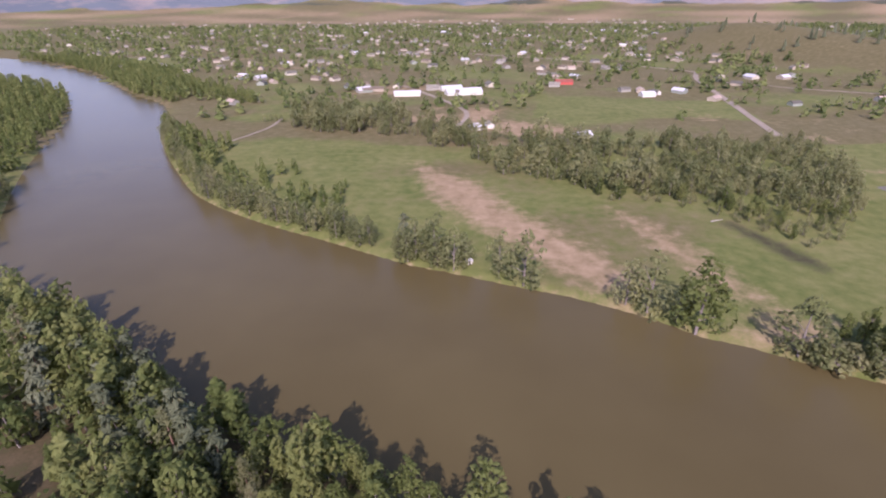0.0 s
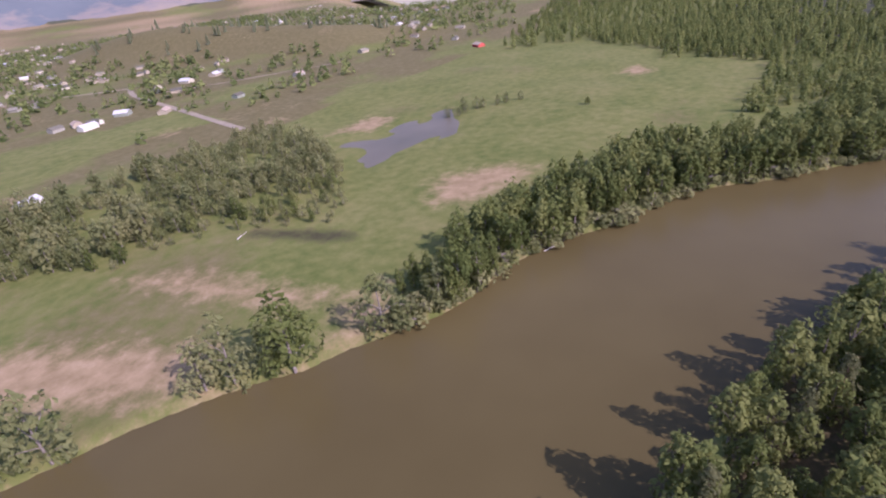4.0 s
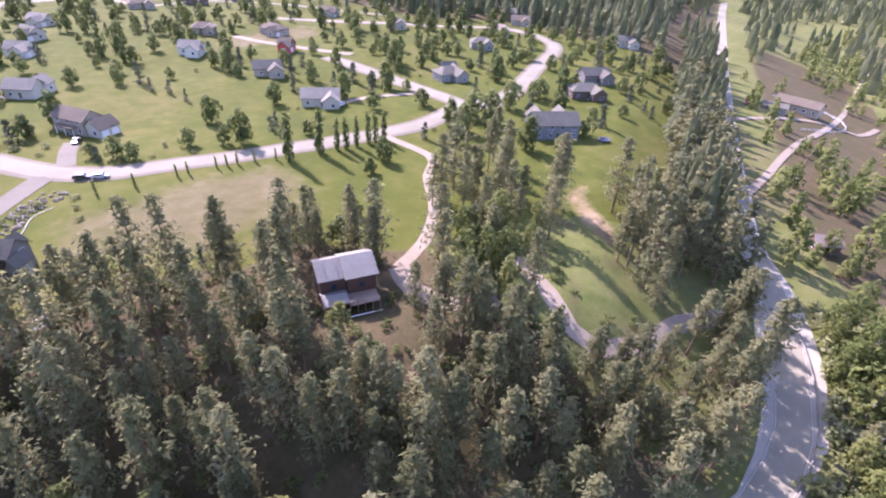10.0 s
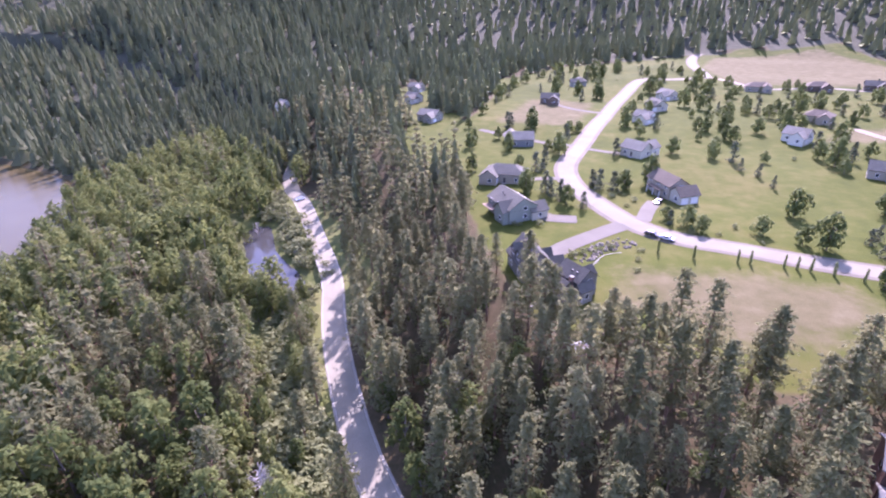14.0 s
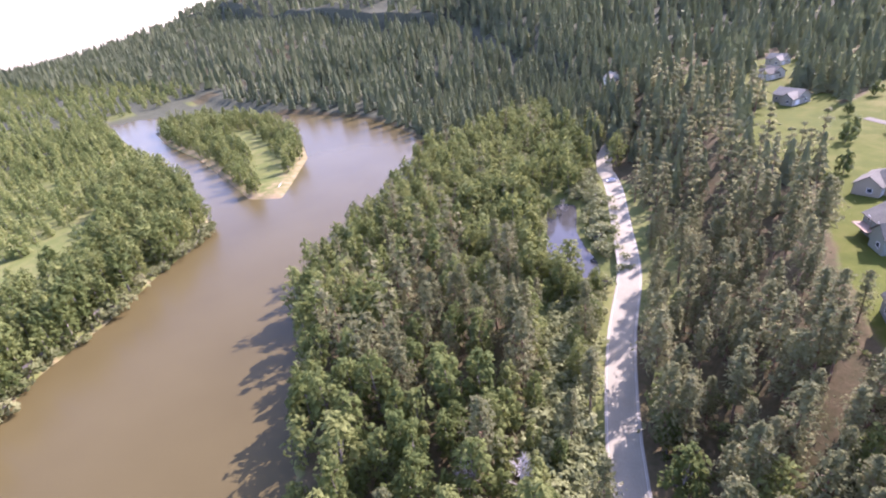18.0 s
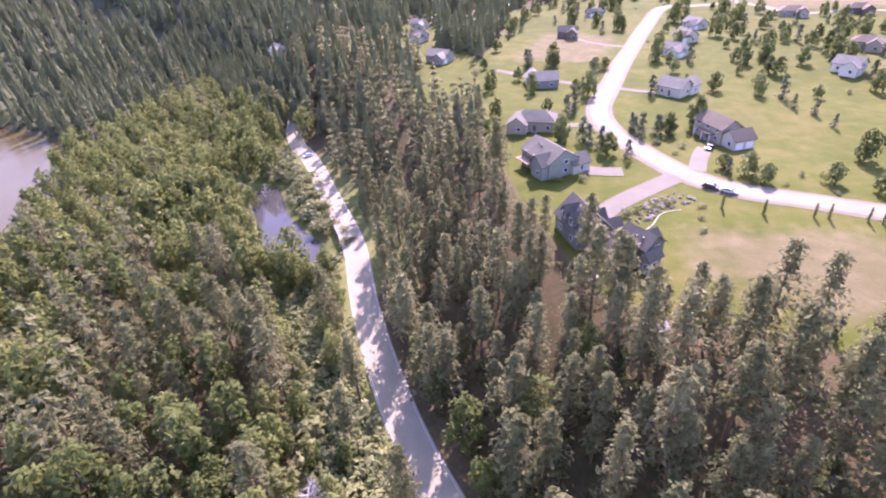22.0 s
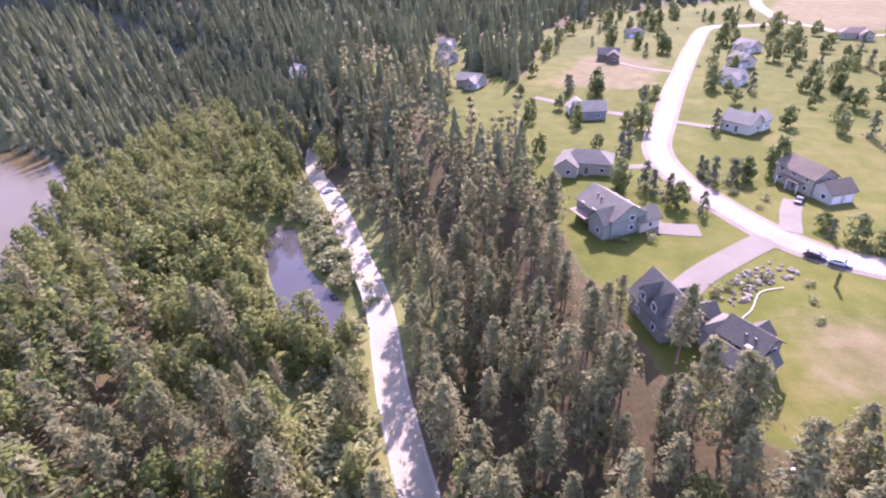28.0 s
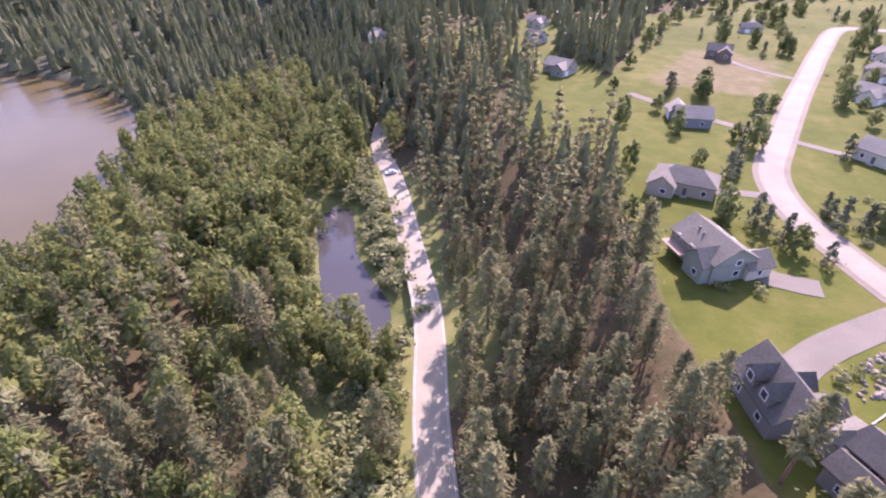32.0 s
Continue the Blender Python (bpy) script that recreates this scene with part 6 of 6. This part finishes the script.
tv = np.stack([pieces[:, 0, None] + ux * cx[:, None] - uy * sx[:, None], pieces[:, 1, None] + ux * sx[:, None] + uy * cx[:, None], zs[:, None] + shape[None, :, 2] * pieces[:, 5, None]], -1).reshape(-1, 3)
quad = np.array([(0, 1, 5, 4), (1, 2, 6, 5), (2, 3, 7, 6), (3, 0, 4, 7), (4, 5, 9, 8), (6, 7, 8, 9)])
tri = np.array([(5, 6, 9), (7, 4, 8)])
base = (np.arange(len(pieces)) * 10)[:, None, None]
k = np.arange(len(pieces)) % 4
idx = np.concatenate([np.stack([np.zeros(len(k), int)] * 4 + [k % 3 + 1] * 2, 1).ravel(), np.zeros(2 * len(k), int)])
tagged(new("far_town", mesh_from("far_town", tv, [(quad[None] + base).reshape(-1, 4), (tri[None] + base).reshape(-1, 3)], [WALLS["tan"], ROOFS["pale"], ROOFS["grey"], ROOFS["brown"]], idx)), "pale houses of the distant valley town", "town", kind="stuff")

# ---- vehicles ----
def car(x, y, turn, colour, label, truck=False):
    c = thing("car", x, y, height(x, y) + 0.16, turn, label, "car", "parked and driving cars")
    prof = [(-2.2, 0.35), (2.2, 0.35), (2.25, 0.75), (1.25, 0.95), (0.65, 1.45), (-1.3 if not truck else -0.5, 1.5), (-1.95 if not truck else -0.7, 0.98), (-2.25, 0.9)]
    bm = bmesh.new()
    ring = [[bm.verts.new((a, s, b)) for a, b in prof] for s in (-0.88, 0.88)]
    n = len(prof)
    for i in range(n):
        bm.faces.new((ring[0][i], ring[0][(i + 1) % n], ring[1][(i + 1) % n], ring[1][i]))
    bm.faces.new(ring[0][::-1])
    bm.faces.new(ring[1])
    bmesh.ops.recalc_face_normals(bm, faces=bm.faces)
    bmesh.ops.bevel(bm, geom=bm.edges[:], offset=0.08, segments=2, affect="EDGES")
    part("body", bm, CARS[colour], c)
    part("windscreen", shift(box(-0.02, 0.02, -0.7, 0.7, -0.26, 0.26), 0, 0, 0), GLASS, c).matrix_local = pose(1.0, 0, 1.2, 0, -50, 0)
    for s in (-1, 1):
        part("side_window", box(-1.1 if not truck else -0.4, 0.55, s * 0.89 - 0.02, s * 0.89 + 0.02, 1.02, 1.38), GLASS, c)
        for fx in (-1.35, 1.4):
            w = bmesh.new()
            bmesh.ops.create_cone(w, cap_ends=True, segments=14, radius1=0.34, radius2=0.34, depth=0.22, matrix=pose(fx, s * 0.82, 0.34, 90, 0, 0))
            wheel = part("wheel", w, TYRE, c)
            rim = bmesh.new()
            bmesh.ops.create_cone(rim, cap_ends=True, segments=10, radius1=0.2, radius2=0.2, depth=0.235, matrix=pose(fx, s * 0.825, 0.34, 90, 0, 0))
            part("rim", rim, CHROME, wheel)
        part("headlight", box(2.2, 2.27, s * 0.6 - 0.16, s * 0.6 + 0.16, 0.6, 0.74), GLASS, c)
    return c


car(195, -164, 46, "white", "white car on the road beyond the pond")
car(42.5, -108.5, 150, "dark", "dark car parked by the street corner")
car(38.5, -106, 155, "silver", "silver car parked by the street corner")
car(37, -139, 60, "dark", "dark car in the driveway of the tan house", True)
car(-52, -122, 20, "white", "white car in a driveway")
car(-240, -28, 10, "red", "red car in the farm yard")

# ---- small things ----
b = thing("fishing_shelter", 10.5, 190.5, height(10.5, 190.5), 15, "small white box shelter on the river bank", "shelter")
part("wall", body_gable(2.6, 2.2, 1.9, 0.4), WALLS["white"], b)
part("roof", roof_gable(2.6, 2.2, 1.9, 0.4, 0.2, 0.08), WHITE_ROOF, b)
part("door", box(-0.4, 0.4, -1.16, -1.08, 0, 1.7), DARK_TRIM, b)


def log(x, y, turn, length, label):
    v, f = tube([(0, 0, 0.25), (length * 0.5, 0.2, 0.3), (length, 0, 0.15)], [0.28, 0.22, 0.1])
    stub = tube([(length * 0.4, 0.1, 0.3), (length * 0.5, 0.9, 0.9)], [0.1, 0.03], 4)
    v, f = join([(v, f), stub])
    ob = new("fallen_log", mesh_from("fallen_log", v, [f], [DEADWOOD], smooth=True))
    ob.matrix_world = pose(x, y, max(height(x, y), 0.0), 0, 0, turn)
    return tagged(ob, label, "log")


log(176, 103, -25, 7, "pale bleached log washed against the bank")
log(132, 232, 20, 8, "bleached fallen trunk at the grove's edge")
log(352, -70, -40, 9, "bleached driftwood on the island's sand bar")
log(150, -80, 60, 6, "pale fallen trunk beside the pond")


def snag(x, y, h):
    """A bare dead tree: trunk and forked grey branches in one piece each."""
    r = np.random.RandomState(int(abs(x * 7 + y * 3)))
    root = thing("dead_tree", x, y, height(x, y) - 0.1, r.uniform(0, 360), "bare bleached dead tree among the green crowns", "tree")
    v, f = tube([(0, 0, -0.4), (0.2, 0.1, h * 0.5), (0.1, 0.3, h)], [0.26, 0.17, 0.03])
    t = new("trunk", mesh_from("trunk", v, [f], [DEADWOOD], smooth=True))
    pieces = []
    for i in range(34):
        z = h * r.uniform(0.3, 0.97)
        g, reach = r.uniform(0, 6.28), (1.1 - z / h) * h * 0.32 + 0.8
        a = np.array([0.12, 0.15, z])
        b = a + np.array([math.cos(g), math.sin(g), 0.75]) * reach
        pieces.append(tube([a, (a + b) / 2 + r.normal(0, 0.15, 3), b], [0.07, 0.045, 0.015], 4))
        pieces.append(tube([(a + b) / 2, (a + b) / 2 + np.array([math.cos(g + 0.9), math.sin(g + 0.9), 0.8]) * reach * 0.5], [0.04, 0.012], 3))
    v, f = join(pieces)
    c = new("crown", mesh_from("crown", v, [f], [DEADWOOD]))
    t.parent = c.parent = root


snag(118, -8, 13)
snag(126, -2, 11)
snag(88, -36, 12)
snag(196, -128, 8)
# stones of the rock bed at the street corner
rs = np.random.RandomState(9)
stone_meshes = []
for i in range(4):
    bm = bmesh.new()
    bmesh.ops.create_icosphere(bm, subdivisions=1, radius=0.5)
    for v in bm.verts:
        v.co *= rs.uniform(0.75, 1.2)
        v.co.z *= 0.7
    me = bpy.data.meshes.new("stone")
    bm.to_mesh(me)
    bm.free()
    me.materials.append(ROCK)
    stone_meshes.append(me)
bed = thing("rock_garden", 58, -97, height(58, -97), 0, "bed of rough pale field stones at the street corner", "rock garden")
n = 0
while n < 90:
    x, y = rs.uniform(47, 66), rs.uniform(-107, -86)
    if not inside(np.array([x]), np.array([y]), [(62, -98), (50, -107), (47, -101), (57, -93), (62, -86), (66, -90)])[0]:
        continue
    ob = new("stone", stone_meshes[n % 4])
    s = rs.uniform(0.5, 1.7)
    ob.parent = bed
    ob.matrix_local = pose(x - 58, y + 97, height(x, y) - height(58, -97) + 0.1, rs.uniform(-20, 20), rs.uniform(-20, 20), rs.uniform(0, 360)) @ Matrix.Diagonal((s, s * rs.uniform(0.7, 1), s, 1))
    n += 1


# slash heap in the clearing below the log house
rp = np.random.RandomState(17)
heap = []
for i in range(150):
    g, d = rp.uniform(0, 6.28), rp.uniform(0, 3.2)
    a = np.array([math.cos(g) * d, math.sin(g) * d * 0.7, max(0.1, 1.1 - d * 0.3) * rp.uniform(0.2, 1)])
    e = a + rp.normal(0, 1, 3) * (1.2, 1.2, 0.25)
    e[2] = max(e[2], 0.05)
    heap.append(tube([a, e], [0.06, 0.03], 4))
v, f = join(heap)
ob = new("brush_pile", mesh_from("brush_pile", v, [f], [BARK_PINE]))
ob.matrix_world = pose(17, 5, height(17, 5), 0, 0, 30)
tagged(ob, "heap of reddish cut branches on bare soil", "brush pile", kind="stuff")


def fence(line, label, material, gap=3.0):
    """Posts with two rails between them along a line."""
    pts = smooth_line(line, gap)
    root = thing("fence", pts[0][0], pts[0][1], height(*pts[0]), 0, label, "fence", "paddock fences")
    base = Vector((pts[0][0], pts[0][1], height(*pts[0])))
    tops = []
    for x, y in pts:
        p = Vector((x, y, height(x, y))) - base
        part("post", box(p.x - 0.08, p.x + 0.08, p.y - 0.08, p.y + 0.08, p.z - 0.4, p.z + 1.25), material, root)
        tops.append(p)
    for a, c in zip(tops, tops[1:]):
        for up in (0.5, 1.05):
            v, f = tube([a + Vector((0, 0, up)), c + Vector((0, 0, up))], [0.07, 0.07], 4)
            r = new("rail", mesh_from("rail", v, [f], [material]))
            r.parent = root


fence([(-230, 2), (-262, 14), (-284, 8), (-290, -14), (-276, -26)], "white board fence round the stable yard", TRIM, 4.0)
fence([(-150, 18), (-190, 16), (-225, 12)], "weathered wooden paddock fence along the track", DECKWOOD, 4.0)
# pale kerb round the lawn of the grey house
for line in ([(52, -95), (57, -92.5), (60, -86), (63, -82)],):
    strip_mesh("kerb", smooth_line(line, 1.5), 0.28, CONCRETE, "pale curved stone kerb round a lawn bed", "kerb", 0.22, 2)


def trampoline(x, y):
    t = thing("trampoline", x, y, height(x, y), 0, "round dark trampoline standing on a lawn", "trampoline")
    bm = bmesh.new()
    bmesh.ops.create_cone(bm, cap_ends=True, segments=20, radius1=1.7, radius2=1.7, depth=0.06, matrix=pose(0, 0, 0.85))
    part("mat", bm, TYRE, t)
    v, f = tube([(1.95 * math.cos(a), 1.95 * math.sin(a), 0.85) for a in np.linspace(0, 6.283, 21)], [0.16] * 21, 5)
    r = new("rim_pad", mesh_from("rim_pad", v, [f], [CARS["blue"]]))
    r.parent = t
    for a in range(6):
        cx, cy = 1.9 * math.cos(a * 1.047), 1.9 * math.sin(a * 1.047)
        part("leg", box(cx - 0.04, cx + 0.04, cy - 0.04, cy + 0.04, -0.1, 0.84), CHROME, t)


trampoline(-108, -34)


# guard rail on the river side of the bend
span = smooth_line([(-66, 48.6), (-53, 55.4), (-38, 60.4), (-26, 61.8), (-16, 61.6)], 3.0)
rail = thing("guard_rail", span[0][0], span[0][1], height(*span[0]), 0, "grey steel guard rail on the river side of the bend", "guard rail")
foot = Vector((span[0][0], span[0][1], height(*span[0])))
spots = [Vector((x, y, height(x, y))) - foot for x, y in span]
for p in spots:
    part("post", box(p.x - 0.08, p.x + 0.08, p.y - 0.08, p.y + 0.08, p.z - 0.3, p.z + 0.85), DECKWOOD, rail)
for p, q in zip(spots, spots[1:]):
    v, f = tube([p + Vector((0, 0, 0.7)), q + Vector((0, 0, 0.7))], [0.16, 0.16], 4)
    ob = new("beam", mesh_from("beam", v, [f], [METAL_ROOF]))
    ob.parent = rail
